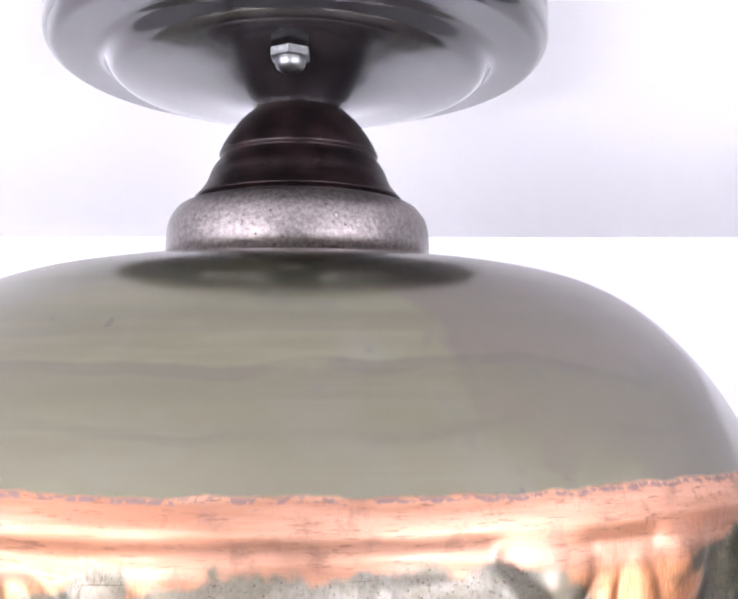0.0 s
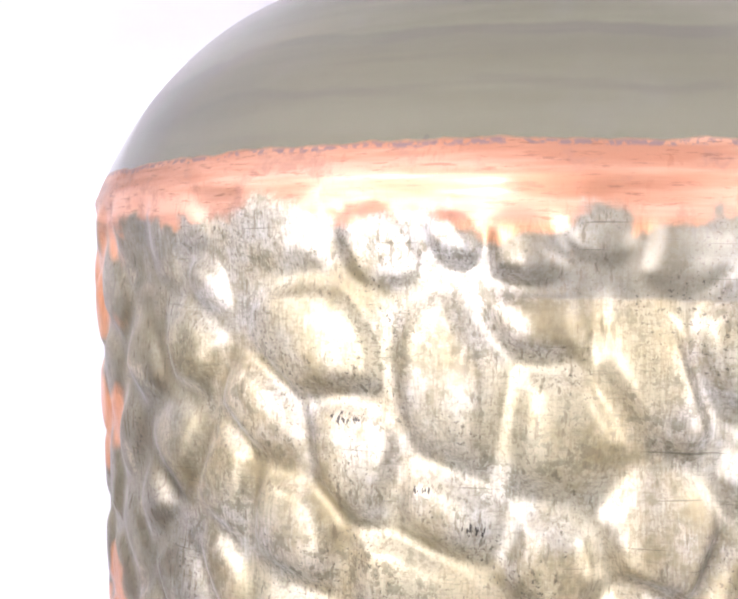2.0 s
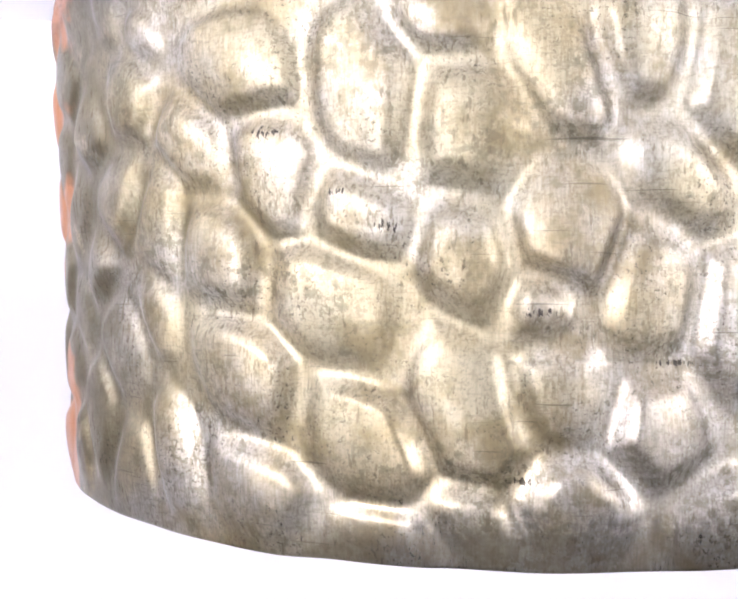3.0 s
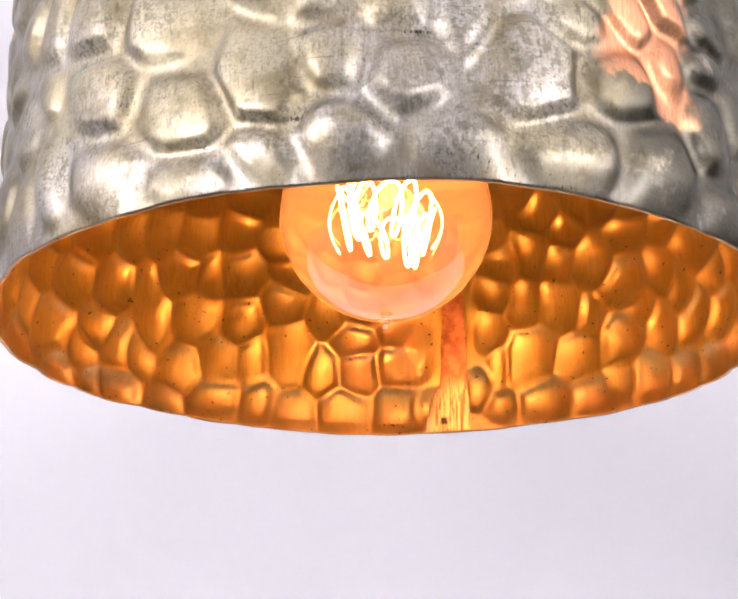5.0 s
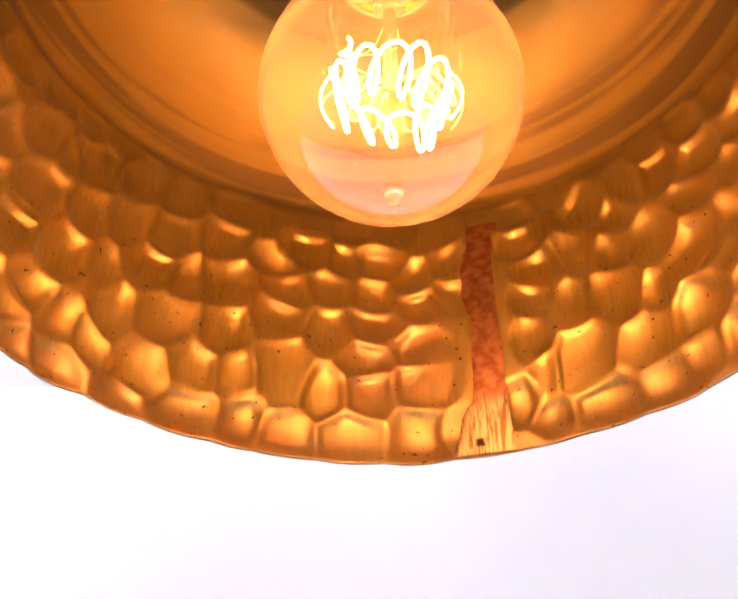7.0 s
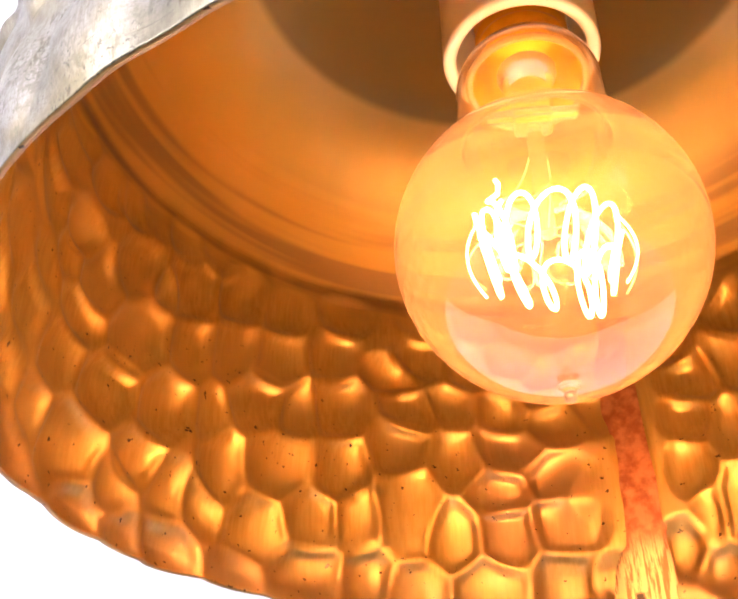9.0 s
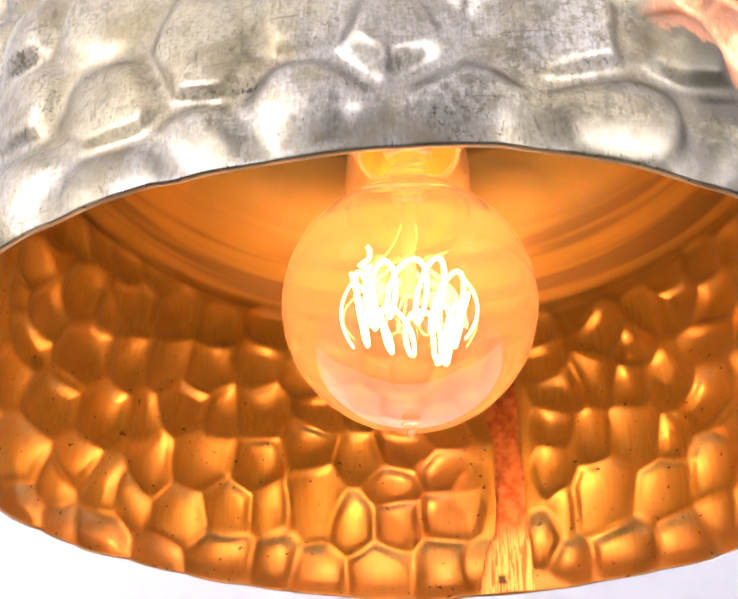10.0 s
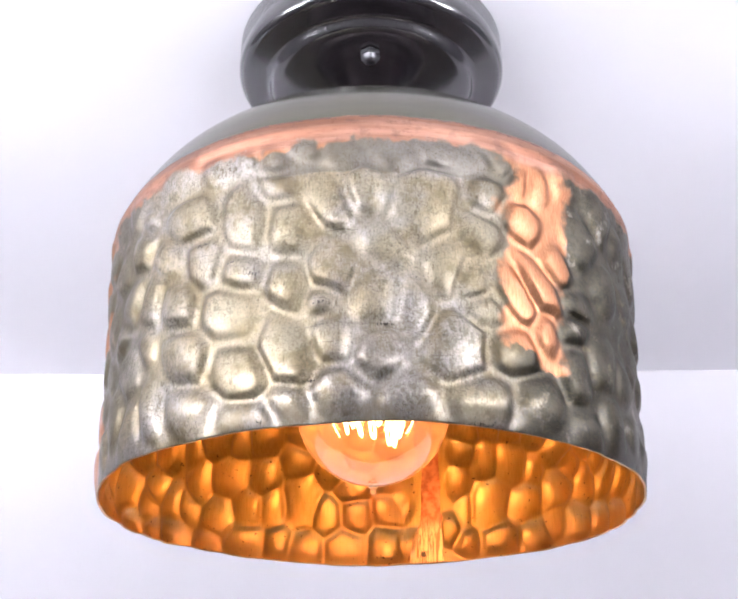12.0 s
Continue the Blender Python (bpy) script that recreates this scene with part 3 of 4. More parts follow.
# ---- hammered shade ----
# heights and radii of the smooth sheet before hammering
PROFILE = [(0.0, 0.1352), (0.03, 0.1358), (0.06, 0.1370), (0.09, 0.1388), (0.115, 0.1404), (0.128, 0.1414), (0.135, 0.1406), (0.140, 0.1388), (0.145, 0.1364),
           (0.150, 0.1338), (0.155, 0.1310), (0.160, 0.1280), (0.165, 0.1244), (0.170, 0.1201), (0.175, 0.1154), (0.180, 0.1100), (0.185, 0.1032)]
# hammer marks on the front, by rows: angle in degrees, height, half length and half width in millimetres, lean in degrees from level
FRONT_ROWS = []
FRONT_ROWS.append([(-22, 121, 6.2, 4.0, 152), (-17, 118, 8.1, 6.4, 138), (-11, 122, 8.0, 3.9, 169), (-5, 119, 8.8, 6.0, 173), (5, 118, 10.3, 6.4, 5), (15, 119, 17.6, 5.7, 0), (-29, 121, 10.7, 6.1, 151), (28, 113, 9.5, 5.9, 74), (33, 115, 10.4, 6.6, 69)])
FRONT_ROWS.append([(-47, 113, 8.8, 5.1, 132), (-35, 102, 15.3, 9.8, 140), (-22, 93, 15.5, 10.2, 104), (-16, 106, 10.3, 7.5, 155), (-7, 96, 17.1, 7.5, 122), (-0, 100, 12.1, 8.6, 91), (10, 93, 17.2, 14.2, 75), (22, 103, 11.0, 8.3, 40), (20, 85, 12.6, 8.3, 134)])
FRONT_ROWS.append([(-14, 85, 13.7, 11.2, 114), (-31, 79, 12.9, 9.1, 119), (-40, 85, 12.6, 7.7, 142), (3, 76, 14.2, 9.2, 144), (-6, 67, 13.6, 10.8, 98), (13, 67, 14.0, 9.7, 71), (-23, 69, 11.6, 7.8, 155), (29, 94, 13.4, 8.5, 138), (36, 80, 12.3, 8.4, 134)])
FRONT_ROWS.append([(-14, 60, 12.5, 9.4, 104), (-37, 61, 14.8, 10.0, 139), (-25, 50, 16.9, 10.9, 157), (-8, 51, 8.0, 7.6, 2), (1, 54, 14.4, 9.1, 90), (8, 47, 17.2, 8.8, 88), (18, 61, 9.4, 5.8, 82), (20, 49, 8.7, 6.3, 165), (27, 62, 15.3, 7.2, 120), (32, 66, 17.0, 8.6, 139)])
FRONT_ROWS.append([(-14, 32, 17.9, 9.4, 120), (-6, 34, 10.9, 9.4, 104), (2, 28, 13.0, 11.5, 87), (14, 31, 14.4, 12.3, 65), (-34, 37, 16.4, 10.5, 138), (-24, 25, 14.2, 10.9, 146), (-46, 51, 10.8, 6.5, 117), (27, 34, 13.2, 8.5, 14), (33, 44, 11.2, 7.0, 72)])
FRONT_ROWS.append([(-32, 12, 15.3, 10.1, 154), (-22, 5, 16.1, 6.5, 170), (-13, 8, 9.3, 8.1, 146), (-5, 13, 13.0, 10.3, 173), (7, 9, 13.5, 11.4, 12), (19, 10, 15.0, 8.9, 5), (31, 13, 14.4, 10.1, 28), (-43, 18, 13.1, 7.2, 109), (42, 64, 11.2, 7.0, 7), (40, 51, 10.3, 6.4, 11), (40, 30, 12.5, 9.5, 80)])
# hammer marks on the back, seen from within
BACK_ROWS = []
BACK_ROWS.append([(249, 17, 8.9, 7.2, 110), (239, 24, 9.9, 7.8, 131), (231, 40, 11.9, 7.9, 97), (234, 23, 9.7, 7.3, 34), (224, 21, 12.5, 9.9, 143), (227, 5, 9.8, 8.2, 135), (216, 10, 13.1, 9.4, 158), (220, 49, 13.4, 10.0, 142), (211, 51, 12.6, 10.1, 110), (215, 31, 12.3, 10.3, 136), (208, 33, 12.0, 9.6, 103), (206, 12, 11.0, 9.4, 107)])
BACK_ROWS.append([(200, 38, 18.2, 11.6, 93), (199, 10, 12.6, 11.3, 150), (193, 30, 12.6, 10.4, 98), (188, 12, 13.4, 11.5, 171), (185, 31, 13.1, 10.0, 92), (186, 48, 11.6, 8.8, 174), (176, 35, 11.0, 10.6, 18), (177, 12, 12.2, 10.7, 89), (176, 53, 11.5, 8.4, 3), (201, 64, 11.7, 9.9, 118), (192, 60, 11.3, 9.6, 102)])
BACK_ROWS.append([(154, 12, 8.5, 7.6, 46), (146, 11, 12.8, 9.9, 5), (148, 33, 14.8, 12.1, 129), (137, 31, 12.9, 11.1, 162), (135, 9, 11.1, 9.2, 30), (128, 33, 11.7, 9.9, 161), (141, 55, 13.5, 9.9, 54), (149, 62, 11.8, 8.7, 76), (156, 48, 9.8, 7.2, 82), (155, 31, 11.3, 5.3, 91), (155, 69, 9.3, 7.8, 52)])
BACK_ROWS.append([(147, 88, 12.4, 8.4, 79), (141, 79, 9.9, 7.4, 59), (133, 74, 11.9, 8.6, 62), (126, 59, 11.7, 10.0, 13), (122, 46, 10.0, 7.1, 44), (139, 97, 10.9, 7.5, 46), (124, 82, 10.3, 8.5, 25), (130, 106, 10.9, 9.5, 40), (136, 109, 11.6, 7.8, 67), (106, 82, 11.8, 7.3, 54), (99, 71, 12.8, 7.8, 50), (105, 58, 14.3, 8.2, 23), (116, 55, 11.5, 7.8, 47)])
BACK_ROWS.append([(250, 94, 12.8, 7.9, 124), (257, 77, 12.8, 8.1, 125), (243, 96, 9.0, 5.7, 120), (238, 104, 15.1, 9.5, 112), (229, 113, 12.7, 8.3, 117), (248, 68, 14.8, 9.8, 126), (238, 79, 11.9, 8.0, 111), (230, 86, 12.8, 8.9, 117), (222, 89, 12.6, 9.1, 119), (221, 114, 11.3, 7.8, 124)])
BACK_ROWS.append([(263, 41, 12.3, 8.0, 138), (252, 45, 14.0, 9.1, 138), (242, 53, 12.0, 8.7, 122), (233, 57, 10.7, 6.5, 96), (225, 71, 13.6, 9.8, 132), (218, 71, 11.4, 8.0, 104), (211, 77, 12.9, 10.2, 123), (212, 99, 11.1, 8.5, 121), (258, 20, 13.4, 10.1, 139)])
TOP_OF_MARKS = 0.1345
SEAM_AT, SEAM_HALF = 164.5, 2.0
AROUND = 2 * math.pi * 0.139


def hammer_marks():
    """All marks as arc length, height, half length, half width and lean: the rows above, then others at random between them."""
    rng = np.random.default_rng(11)
    marks = []
    for rows, grow in ((FRONT_ROWS, 1.08), (BACK_ROWS, 1.10)):
        marks += [(((radians(a) * 0.139 + AROUND / 2) % AROUND) - AROUND / 2, h / 1000, l * grow / 1000, w * grow / 1000, radians(lean)) for row in rows for a, h, l, w, lean in row]
    for _ in range(9000):
        at, h = rng.uniform(-AROUND / 2, AROUND / 2), rng.uniform(0.003, 0.126)
        deg = math.degrees(at / 0.139) % 360
        if abs(deg - SEAM_AT) < 4.9:
            continue
        own = rng.uniform(0.0088, 0.0110) if 95 < deg < 270 else rng.uniform(0.0105, 0.0135)
        if all(math.hypot((at - q[0] + AROUND / 2) % AROUND - AROUND / 2, h - q[1]) > 0.80 * (math.sqrt(q[2] * q[3]) + own) for q in marks):
            marks.append((at, h, own * rng.uniform(1.0, 1.3), own * rng.uniform(0.85, 1.0), rng.uniform(0, math.pi)))
    return np.array(marks)


def build_shade(parent):
    rng = np.random.default_rng(5)
    marks = hammer_marks()
    n_a, n_z = 1480, 220
    ang = np.linspace(-math.pi, math.pi, n_a, endpoint=False)
    top = 0.134
    zs = np.linspace(0.0, top, n_z)
    S, Z = np.meshgrid(ang * 0.139, zs)
    flat = np.stack([S.ravel(), Z.ravel()], 1)
    depth = 0.0015 * rng.uniform(0.75, 1.25, len(marks)) * np.clip(marks[:, 3] / 0.0085, 0.7, 1.2) * np.clip((0.134 - marks[:, 1]) / 0.016, 0.6, 1)
    depth *= 1 - 0.45 * np.clip((np.abs(marks[:, 0]) / 0.139 - radians(42)) / radians(20), 0, 1) * (np.abs(marks[:, 0]) < radians(92) * 0.139)
    tilt = rng.normal(0, 0.055, (len(marks), 2))
    soft_edge = np.minimum(rng.uniform(0.0036, 0.0070, len(marks)), 0.5 * marks[:, 3])
    # the back was struck harder, with a rounder hammer: shallow caps that meet in soft creases
    back = np.clip((np.abs(flat[:, 0]) / 0.139 - radians(88)) / radians(8), 0, 1)
    caps = np.zeros(len(flat))
    # every point belongs to the mark it lies deepest in; how much nearer that is than the next tells how far off the edge is
    first, second = np.full(len(flat), 1.9), np.full(len(flat), 1.95)
    owner = np.zeros(len(flat), int)
    for n, (s0, z0, l, w, lean) in enumerate(marks):
        ds = (flat[:, 0] - s0 + AROUND / 2) % AROUND - AROUND / 2
        near = np.flatnonzero((np.abs(ds) < 1.9 * l) & (np.abs(flat[:, 1] - z0) < 1.9 * l))
        ds, dz = ds[near], flat[near, 1] - z0
        u, v = (ds * math.cos(lean) + dz * math.sin(lean)) / l, (dz * math.cos(lean) - ds * math.sin(lean)) / w
        far = np.hypot(u, v)
        cap = 1.12 * depth[n] * (2.6 - far ** 2.2) * np.clip(1 + 4 * tilt[n, 0] * u + 4 * tilt[n, 1] * v, 0.3, 1.7)
        caps[near] += np.exp(np.clip(cap / 0.00005, -40, 200))
        closer = far < first[near]
        second[near] = np.where(closer, first[near], np.minimum(second[near], far))
        first[near] = np.where(closer, far, first[near])
        owner[near[closer]] = n
    size = np.sqrt(marks[:, 2] * marks[:, 3])[owner]
    inward = np.minimum((second - first) * size * 0.5, np.clip(1.30 - first, 0, None) * size)
    # the front was planished: a narrow valley, a rounded lip, then a slightly domed facet that leans its own way
    t = np.clip((inward - 0.0002) / soft_edge[owner], 0, 1)
    lip = t * t * (3 - 2 * t)
    ds = (flat[:, 0] - marks[owner, 0] + AROUND / 2) % AROUND - AROUND / 2
    lean = tilt[owner, 0] * ds + tilt[owner, 1] * (flat[:, 1] - marks[owner, 1])
    crown = 0.95 * depth[owner] * (1 - np.minimum(first, 1.2) ** 2)
    front_height = lip * (0.8 * depth[owner] + crown + lean) - 0.0013
    back_height = np.maximum(0.00005 * np.log1p(caps), 0.0006 + 0.0020 * np.clip((flat[:, 1] - 0.121) / 0.012, 0, 1)) - 0.0026
    t = np.clip(inward / 0.0036, 0, 1)
    facet_height = t * (2 - t) * (0.7 * depth[owner] + 0.8 * crown) - 0.0014
    back_height = (0.55 * back_height + 0.55 * facet_height) * (1 + 0.35 * np.clip((flat[:, 1] - 0.05) / 0.03, 0, 1) * (1 - np.clip((flat[:, 1] - 0.115) / 0.01, 0, 1)))
    height = front_height * (1 - back) + back_height * back
    height = height.reshape(Z.shape)
    worked = height.copy()
    for _ in range(2):
        worked = 0.5 * worked + 0.25 * (np.roll(worked, 1, 1) + np.roll(worked, -1, 1))
        worked[1:-1] = 0.5 * worked[1:-1] + 0.25 * (worked[2:] + worked[:-2])
    height = worked + 0.7 * back.reshape(Z.shape) * (height - worked)
    # no marks on the smooth shoulder, on the seam; fainter along the rim
    fade = np.clip((TOP_OF_MARKS - Z) / 0.006, 0, 1)
    a_deg = np.degrees(S / 0.139) % 360
    seam = np.clip((np.abs(a_deg - SEAM_AT) - SEAM_HALF) / 0.9, 0, 1)
    facing = np.clip((np.cos(S / 0.139) + 0.1) / 0.3, 0, 1)
    low = 0.55 - 0.25 * facing + (0.45 + 0.25 * facing) * np.clip(Z / (0.006 + 0.009 * facing), 0, 1)
    scorched = np.clip(1 - np.abs(a_deg - 172.5) / 7, 0, 1) * np.clip(1 - np.abs(Z - 0.045) / 0.028, 0, 1)
    seam = seam * (1 - 0.75 * np.minimum(1.6 * scorched, 1))
    height = height * fade * fade * (3 - 2 * fade) * seam * low - 0.0009 * (1 - seam) * (np.abs(a_deg - SEAM_AT) < 20) * fade
    base = np.interp(Z, [q[0] for q in PROFILE], [q[1] for q in PROFILE])
    wave = 0.0007 * np.sin(3 * S / 0.139 + 0.6) + 0.0004 * np.sin(7 * S / 0.139)
    curl = 0.0004 * np.clip(1 - Z / 0.03, 0, 1) - 0.0012 * np.clip(1 - Z / 0.012, 0, 1) ** 2
    R = base + curl + height + 0.0004 + wave * np.clip(1 - Z / 0.10, 0, 1)
    # uneven hand-cut rim
    cut = 0.0004 * np.sin(5 * ang + 1.0) + 0.0002 * np.sin(13 * ang) + 0.0001 * np.sin(29 * ang + 2)
    Zw = Z + cut[None, :] * np.clip(1 - Z / 0.02, 0, 1)
    # dome above the shoulder
    dome = [q for q in PROFILE if q[0] > top + 0.0005] + [(0.1885, 0.0970), (0.1915, 0.0895), (0.1938, 0.0810), (0.1955, 0.0715), (0.1968, 0.0600), (0.1978, 0.0480), (0.1984, 0.0300)]
    dz_, dr_ = np.array([PROFILE[5][0], PROFILE[6][0]] + [q[0] for q in dome]), np.array([PROFILE[5][1], PROFILE[6][1]] + [q[1] for q in dome])
    # arc-length samples keep the flat top evenly divided
    t = np.concatenate([[0], np.cumsum(np.hypot(np.diff(dz_), np.diff(dr_)))])
    t0 = np.interp(top, dz_, t)
    tt = np.linspace(t0, t[-1], 64)[1:]
    zd, rd = np.interp(tt, t, dz_), np.interp(tt, t, dr_)
    kern = np.ones(5) / 5
    rs, zsm = np.convolve(np.pad(rd, 2, mode="edge"), kern, "valid"), np.convolve(np.pad(zd, 2, mode="edge"), kern, "valid")
    rd[2:-2], zd[2:-2] = rs[2:-2], zsm[2:-2]
    R = np.vstack([R, np.repeat(rd[:, None], n_a, 1)])
    Zw = np.vstack([Zw, np.repeat(zd[:, None], n_a, 1)])
    A = np.repeat(ang[None, :], R.shape[0], 0)
    P = np.stack([R * np.sin(A), -R * np.cos(A), Zw], 2)
    # inner face: moved inwards along the normal
    du = np.roll(P, -1, 1) - np.roll(P, 1, 1)
    dv = np.gradient(P, axis=0)
    N = np.cross(du, dv)
    N /= np.linalg.norm(N, axis=2, keepdims=True)
    Q = P - N * 0.0011
    Q[0, :, 2] = P[0, :, 2] + 0.0001
    rows, cols = P.shape[:2]
    verts = np.vstack([P.reshape(-1, 3), Q.reshape(-1, 3)])
    i, j = np.meshgrid(np.arange(rows - 1), np.arange(cols), indexing="ij")
    jn = (j + 1) % cols
    outer = np.stack([i * cols + j, i * cols + jn, (i + 1) * cols + jn, (i + 1) * cols + j], -1).reshape(-1, 4)
    inner = outer[:, ::-1] + rows * cols
    c = np.arange(cols)
    cn = (c + 1) % cols
    lip = np.stack([c, c + rows * cols, cn + rows * cols, cn], -1)
    end = (rows - 1) * cols
    close = np.stack([c + end, cn + end, cn + end + rows * cols, c + end + rows * cols], -1)
    faces = np.vstack([outer, inner, lip, close])
    me = bpy.data.meshes.new("shade")
    me.vertices.add(len(verts))
    me.vertices.foreach_set("co", verts.ravel())
    me.loops.add(faces.size)
    me.loops.foreach_set("vertex_index", faces.ravel().astype(np.int32))
    me.polygons.add(len(faces))
    me.polygons.foreach_set("loop_start", np.arange(0, faces.size, 4, dtype=np.int32))
    me.polygons.foreach_set("loop_total", np.full(len(faces), 4, np.int32))
    slot = np.zeros(len(faces), np.int32)
    slot[len(outer):len(outer) + len(inner) + len(lip)] = 1
    me.update(calc_edges=True)
    me.materials.append(OUTSIDE)
    me.materials.append(INSIDE)
    me.polygons.foreach_set("material_index", slot)
    smooth(me)
    me.validate()
    ob = link_mesh("shade", me, None, parent, "hammered olive brass dome shade with worn copper patches and glowing amber inside")
    return ob


shade = build_shade(light)


def build_seam(parent):
    """The brazed strip down the inside of the shade."""
    bm = bmesh.new()
    rows = []
    for i in range(60):
        z = 0.0008 + 0.118 * i / 59
        r = np.interp(z, [q[0] for q in PROFILE], [q[1] for q in PROFILE]) - 0.0011
        foot = min(1.0, max(0.0, (0.036 - z) / 0.036)) ** 1.6
        half = 3.3 + 1.8 * foot + 0.18 * math.sin(z * 170) + 0.15 * math.sin(z * 410 + 1)
        row = []
        for j in range(9):
            u = j / 4 - 1
            a = radians(SEAM_AT + 1.7 * foot + 0.3 * math.sin(z * 90) + half * u)
            rr = r - 0.0008 - 0.0003 * foot - 0.0004 * (1 - u ** 4) - 0.00008 * math.sin(z * 900 + j * 2.1) * (1 - u * u) + (0.0004 if abs(u) == 1 else 0)
            row.append(bm.verts.new((rr * math.sin(a), -rr * math.cos(a), z)))
        rows.append(row)
    for a, b in zip(rows, rows[1:]):
        for j in range(8):
            bm.faces.new((a[j], a[j + 1], b[j + 1], b[j]))
    return part("seam", bm, SEAM, parent, "dark red brazed copper seam")


build_seam(shade)

part("socket", lathe(round_profile([
    (0.0, 0.1965, 0), (0.0236, 0.1965, 0), (0.0236, 0.1262, 0.0022), (0.0195, 0.1262, 0.0018), (0.0190, 0.1900, 0), (0.0, 0.1900, 0)]), 96), PORCELAIN, light, "white porcelain lamp socket")

# ---- the bulb ----
bulb = thing("light_bulb", pose(0.0007, 0, RIM), "lit amber globe filament bulb screwed into the socket", "light bulb")
ZB, RB = 0.0543, 0.0402


def globe_profile(r, neck):
    """From the bottom of the globe up its side and into the neck."""
    pts = [(r * math.sin(a), ZB - r * math.cos(a)) for a in np.linspace(0, radians(148), 44)]
    r1, z1 = pts[-1]
    for t in np.linspace(0, 1, 14)[1:]:
        z = z1 + (0.1255 - z1) * t
        pts.append((r1 + (neck - r1) * max(0.0, (t - 0.62) / 0.38) ** 2.2, z))
    return pts


outer = globe_profile(RB, 0.0150)
inner = globe_profile(RB - 0.0006, 0.0144)
glass = part("glass", lathe(outer + [(0.0147, 0.1258)] + inner[::-1], 96), GLASS, bulb, "clear amber glass globe")
glass.visible_shadow = False
tip = part("exhaust_tip", lathe([(0, 0.0085), (0.0012, 0.0088), (0.0016, 0.0098), (0.0013, 0.0112), (0.0020, 0.0122), (0.0028, 0.0130), (0.0, 0.0132)], 24), STEM_GLASS, glass)
tip.visible_shadow = False

stem = part("glass_stem", lathe(round_profile([
    (0.0, 0.0580, 0), (0.0024, 0.0582, 0.001), (0.0024, 0.0955, 0.001), (0.0020, 0.0985, 0), (0.0, 0.0987, 0)]), 48), STEM_GLASS, bulb, "glass stem glowing amber")
stem.visible_shadow = False


def pressed_glass(w, d, z0, z1, bevel):
    """A flattened lump of glass with rounded edges."""
    bm = boxes([((-w / 2, w / 2), (-d / 2, d / 2), (z0, z1))])
    bmesh.ops.bevel(bm, geom=bm.edges[:], offset=bevel, segments=4, profile=0.6, affect="EDGES")
    return bm


press = part("stem_press", pressed_glass(0.0112, 0.0062, 0.0965, 0.1110, 0.0022), STEM_GLASS, bulb, "pressed glass block at the top of the stem")
press.visible_shadow = False
wing = part("press_wing", pressed_glass(0.0265, 0.0042, 0.1025, 0.1055, 0.0013), STEM_GLASS, press)
wing.visible_shadow = False
crown = part("stem_crown", lathe(round_profile([
    (0.0, 0.1095, 0), (0.0042, 0.1098, 0.001), (0.0052, 0.1140, 0.002), (0.0088, 0.1180, 0.002), (0.0090, 0.1205, 0.001), (0.0055, 0.1220, 0.001), (0.0, 0.1222, 0)]), 48), STEM_GLASS, bulb, "flared glass crown of the stem")
crown.visible_shadow = False
ring = [(0.0172 + 0.0011 * math.cos(a), 0.1165 + 0.0013 * math.sin(a)) for a in np.linspace(0, 2 * math.pi, 14)[:-1]]
flare = part("glass_flare", lathe(ring, 64, True), FLARE_GLASS, bulb, "thick rounded glass ring in the neck")
flare.visible_shadow = False

part("screw_cap", lathe([(0.0166, 0.1168), (0.0140, 0.1246)] + [(0.0136 + 0.0006 * math.cos(i * 1.256), 0.1250 + i * 0.0012) for i in range(25)] + [
    (0.010, 0.158), (0.004, 0.1605), (0.0, 0.1608), (0.0, 0.1400), (0.0100, 0.1396), (0.0120, 0.1370), (0.0124, 0.1290), (0.0134, 0.1246), (0.0161, 0.1170)], 64, True), BRASS, bulb, "brass screw cap")


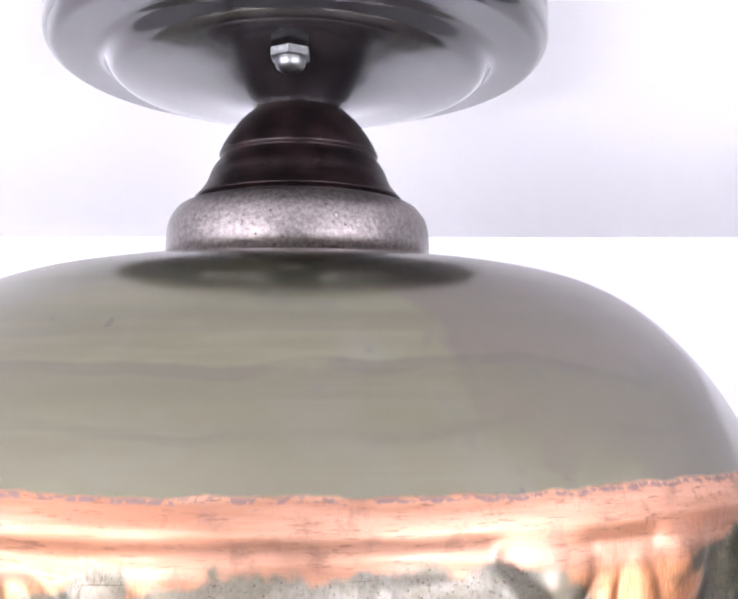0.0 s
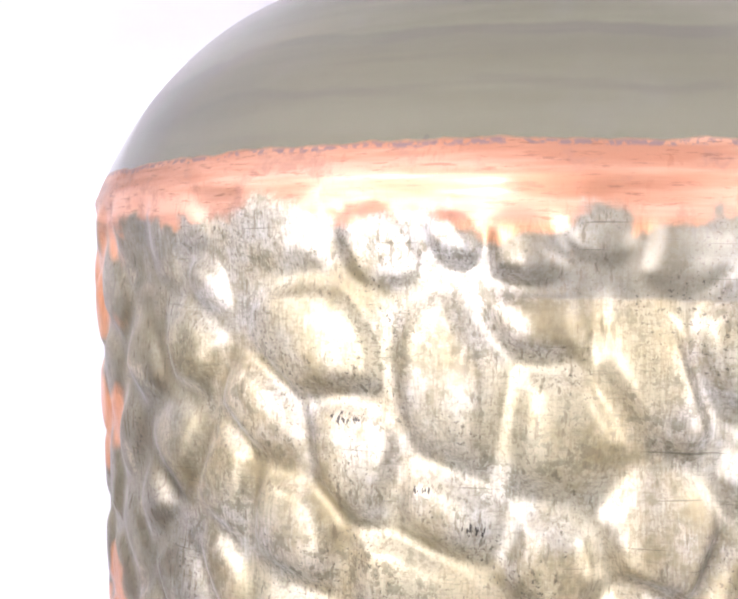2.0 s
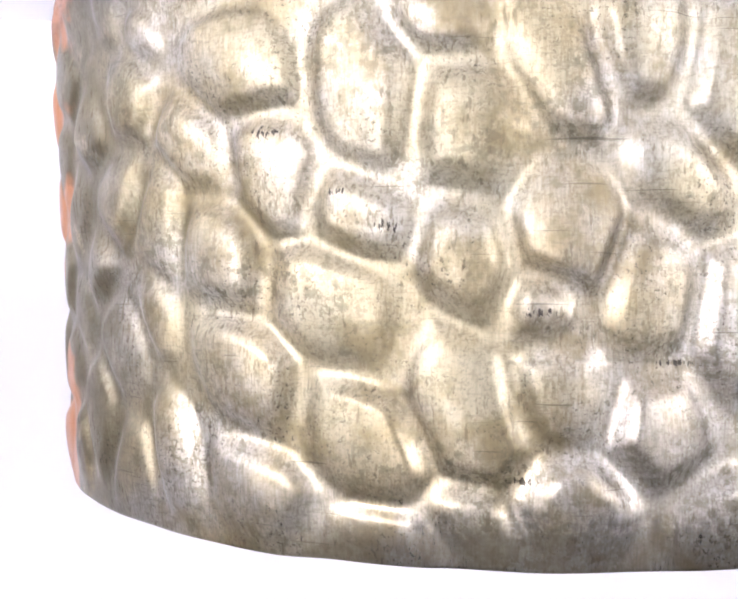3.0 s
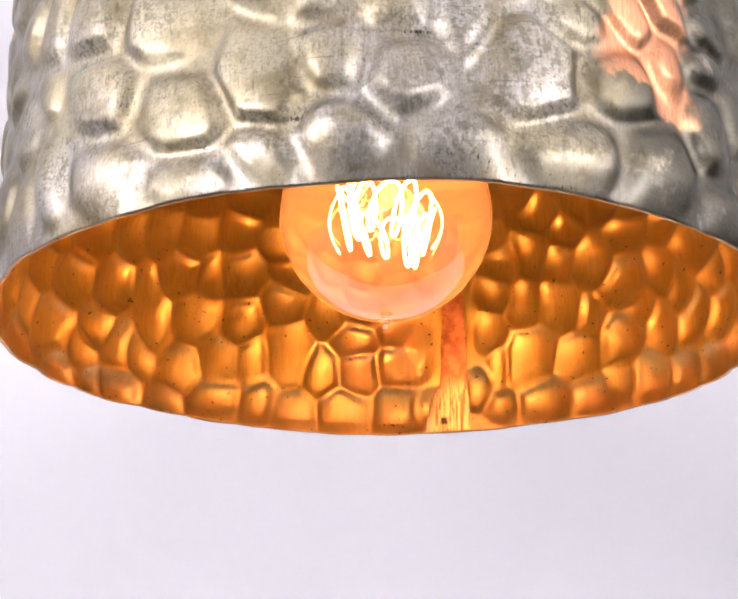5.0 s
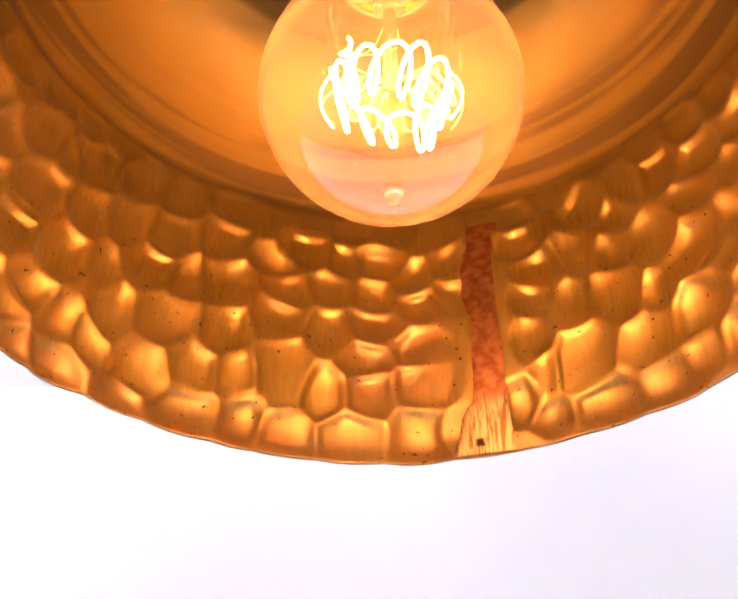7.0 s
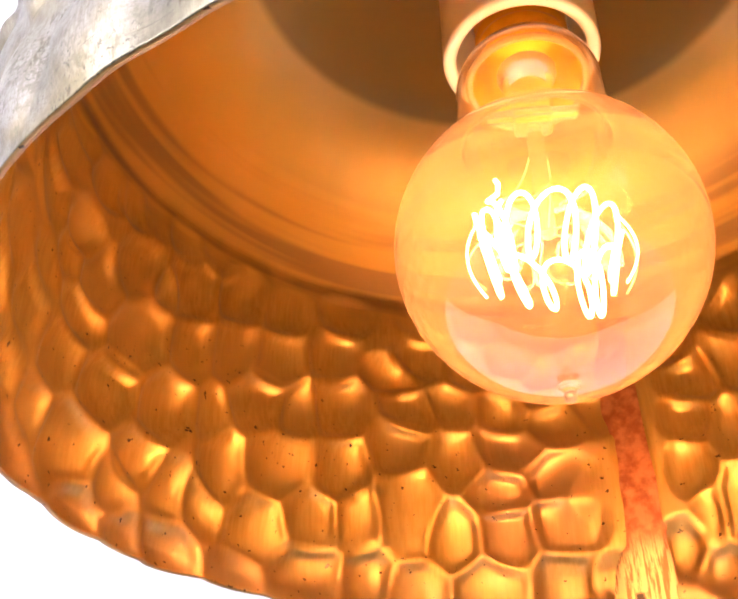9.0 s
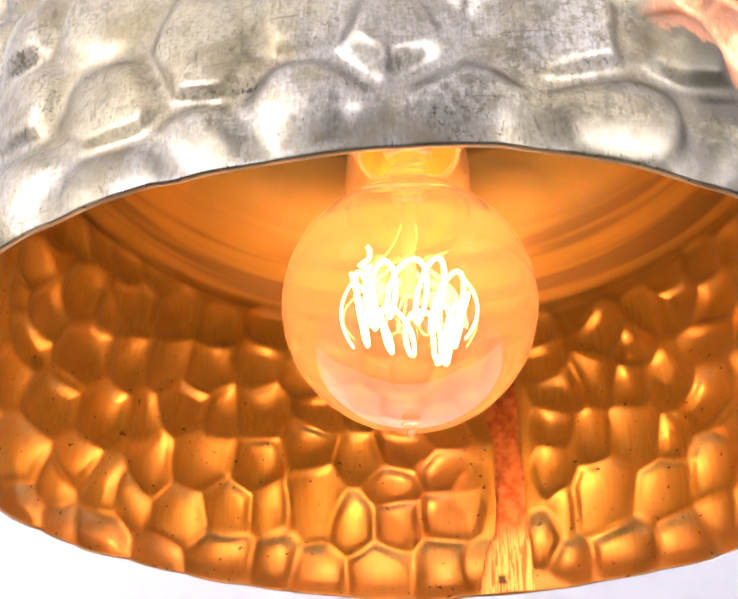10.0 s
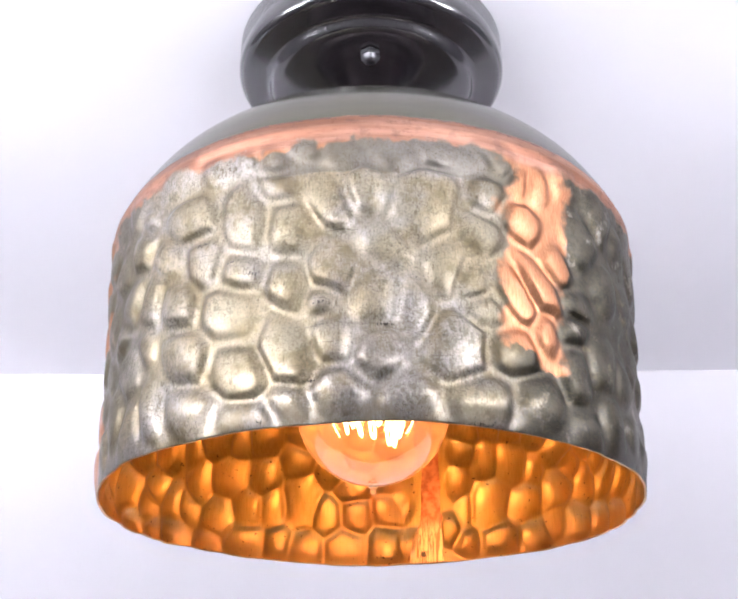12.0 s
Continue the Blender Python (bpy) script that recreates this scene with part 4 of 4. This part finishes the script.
def cage_filament():
    """The filament: one long hot wire looped up and down round the stem, with a loose hook at its start."""
    pts = []
    loops = 13
    n = loops * 30
    for i in range(n + 1):
        t = i / n
        a = radians(-62 + 380 * t)
        ph = t * loops * 2 * math.pi
        r = 0.0158 + 0.0022 * math.cos(ph) + 0.0010 * math.sin(11 * t)
        lean = 0.20 * math.sin(ph + 0.5) + 0.07 * math.sin(41 * t) + 0.08 * math.sin(17 * t)
        z = ZB - 0.0030 + 0.0108 * math.cos(ph) * (1 + 0.16 * math.sin(23 * t + 2)) + 0.0022 * math.sin(9 * t)
        pts.append((1.06 * r * math.sin(a + lean) + 0.0005, -0.66 * r * math.cos(a + lean), z - 0.12 * r * math.sin(a)))
    first = Vector(pts[0])
    hook = [first + Vector((0.0026, -0.0010, 0.0066)), first + Vector((0.0034, -0.0010, 0.0050)), first + Vector((0.0030, -0.0004, 0.0022))]
    return [tuple(q) for q in hook] + pts


part("filament", tube(cage_filament(), 0.00064, 6), FILAMENT, bulb, "white-hot looped filament")
ends = cage_filament()
for e, out in ((ends[3], -1), (ends[-1], 1)):
    path = []
    a, c, d = Vector(e), Vector((out * 0.006, 0.003, 0.072)), Vector((out * 0.0020, 0, 0.088))
    for i in range(15):
        t = i / 14
        path.append(a * (1 - t) ** 2 + c * 2 * t * (1 - t) + d * t * t)
    part("lead_wire", tube(path, 0.00022, 6), WIRE, bulb)
for side, tall, hot in ((-84, 0.0128, FILAMENT), (82, 0.0112, FILAMENT), (-97, 0.0080, WIRE), (94, 0.0125, WIRE)):
    path = []
    for i in range(21):
        t = i / 10 - 1
        r = 0.0215 - 0.0042 * t * t
        path.append((r * math.sin(radians(side)), -r * math.cos(radians(side)) * 0.8, ZB - 0.0028 + tall * t))
    part("side_wire", tube(path, 0.00030, 6), hot, bulb)
for a in range(5):
    g = radians(-120 + 60 * a)
    path = [(0.0015 * math.sin(g), -0.0015 * math.cos(g), 0.0595), (0.010 * math.sin(g), -0.010 * math.cos(g), 0.0590), (0.0175 * math.sin(g), -0.0175 * math.cos(g), 0.0600)]
    part("support_wire", tube(path, 0.00018, 5), WIRE, bulb)
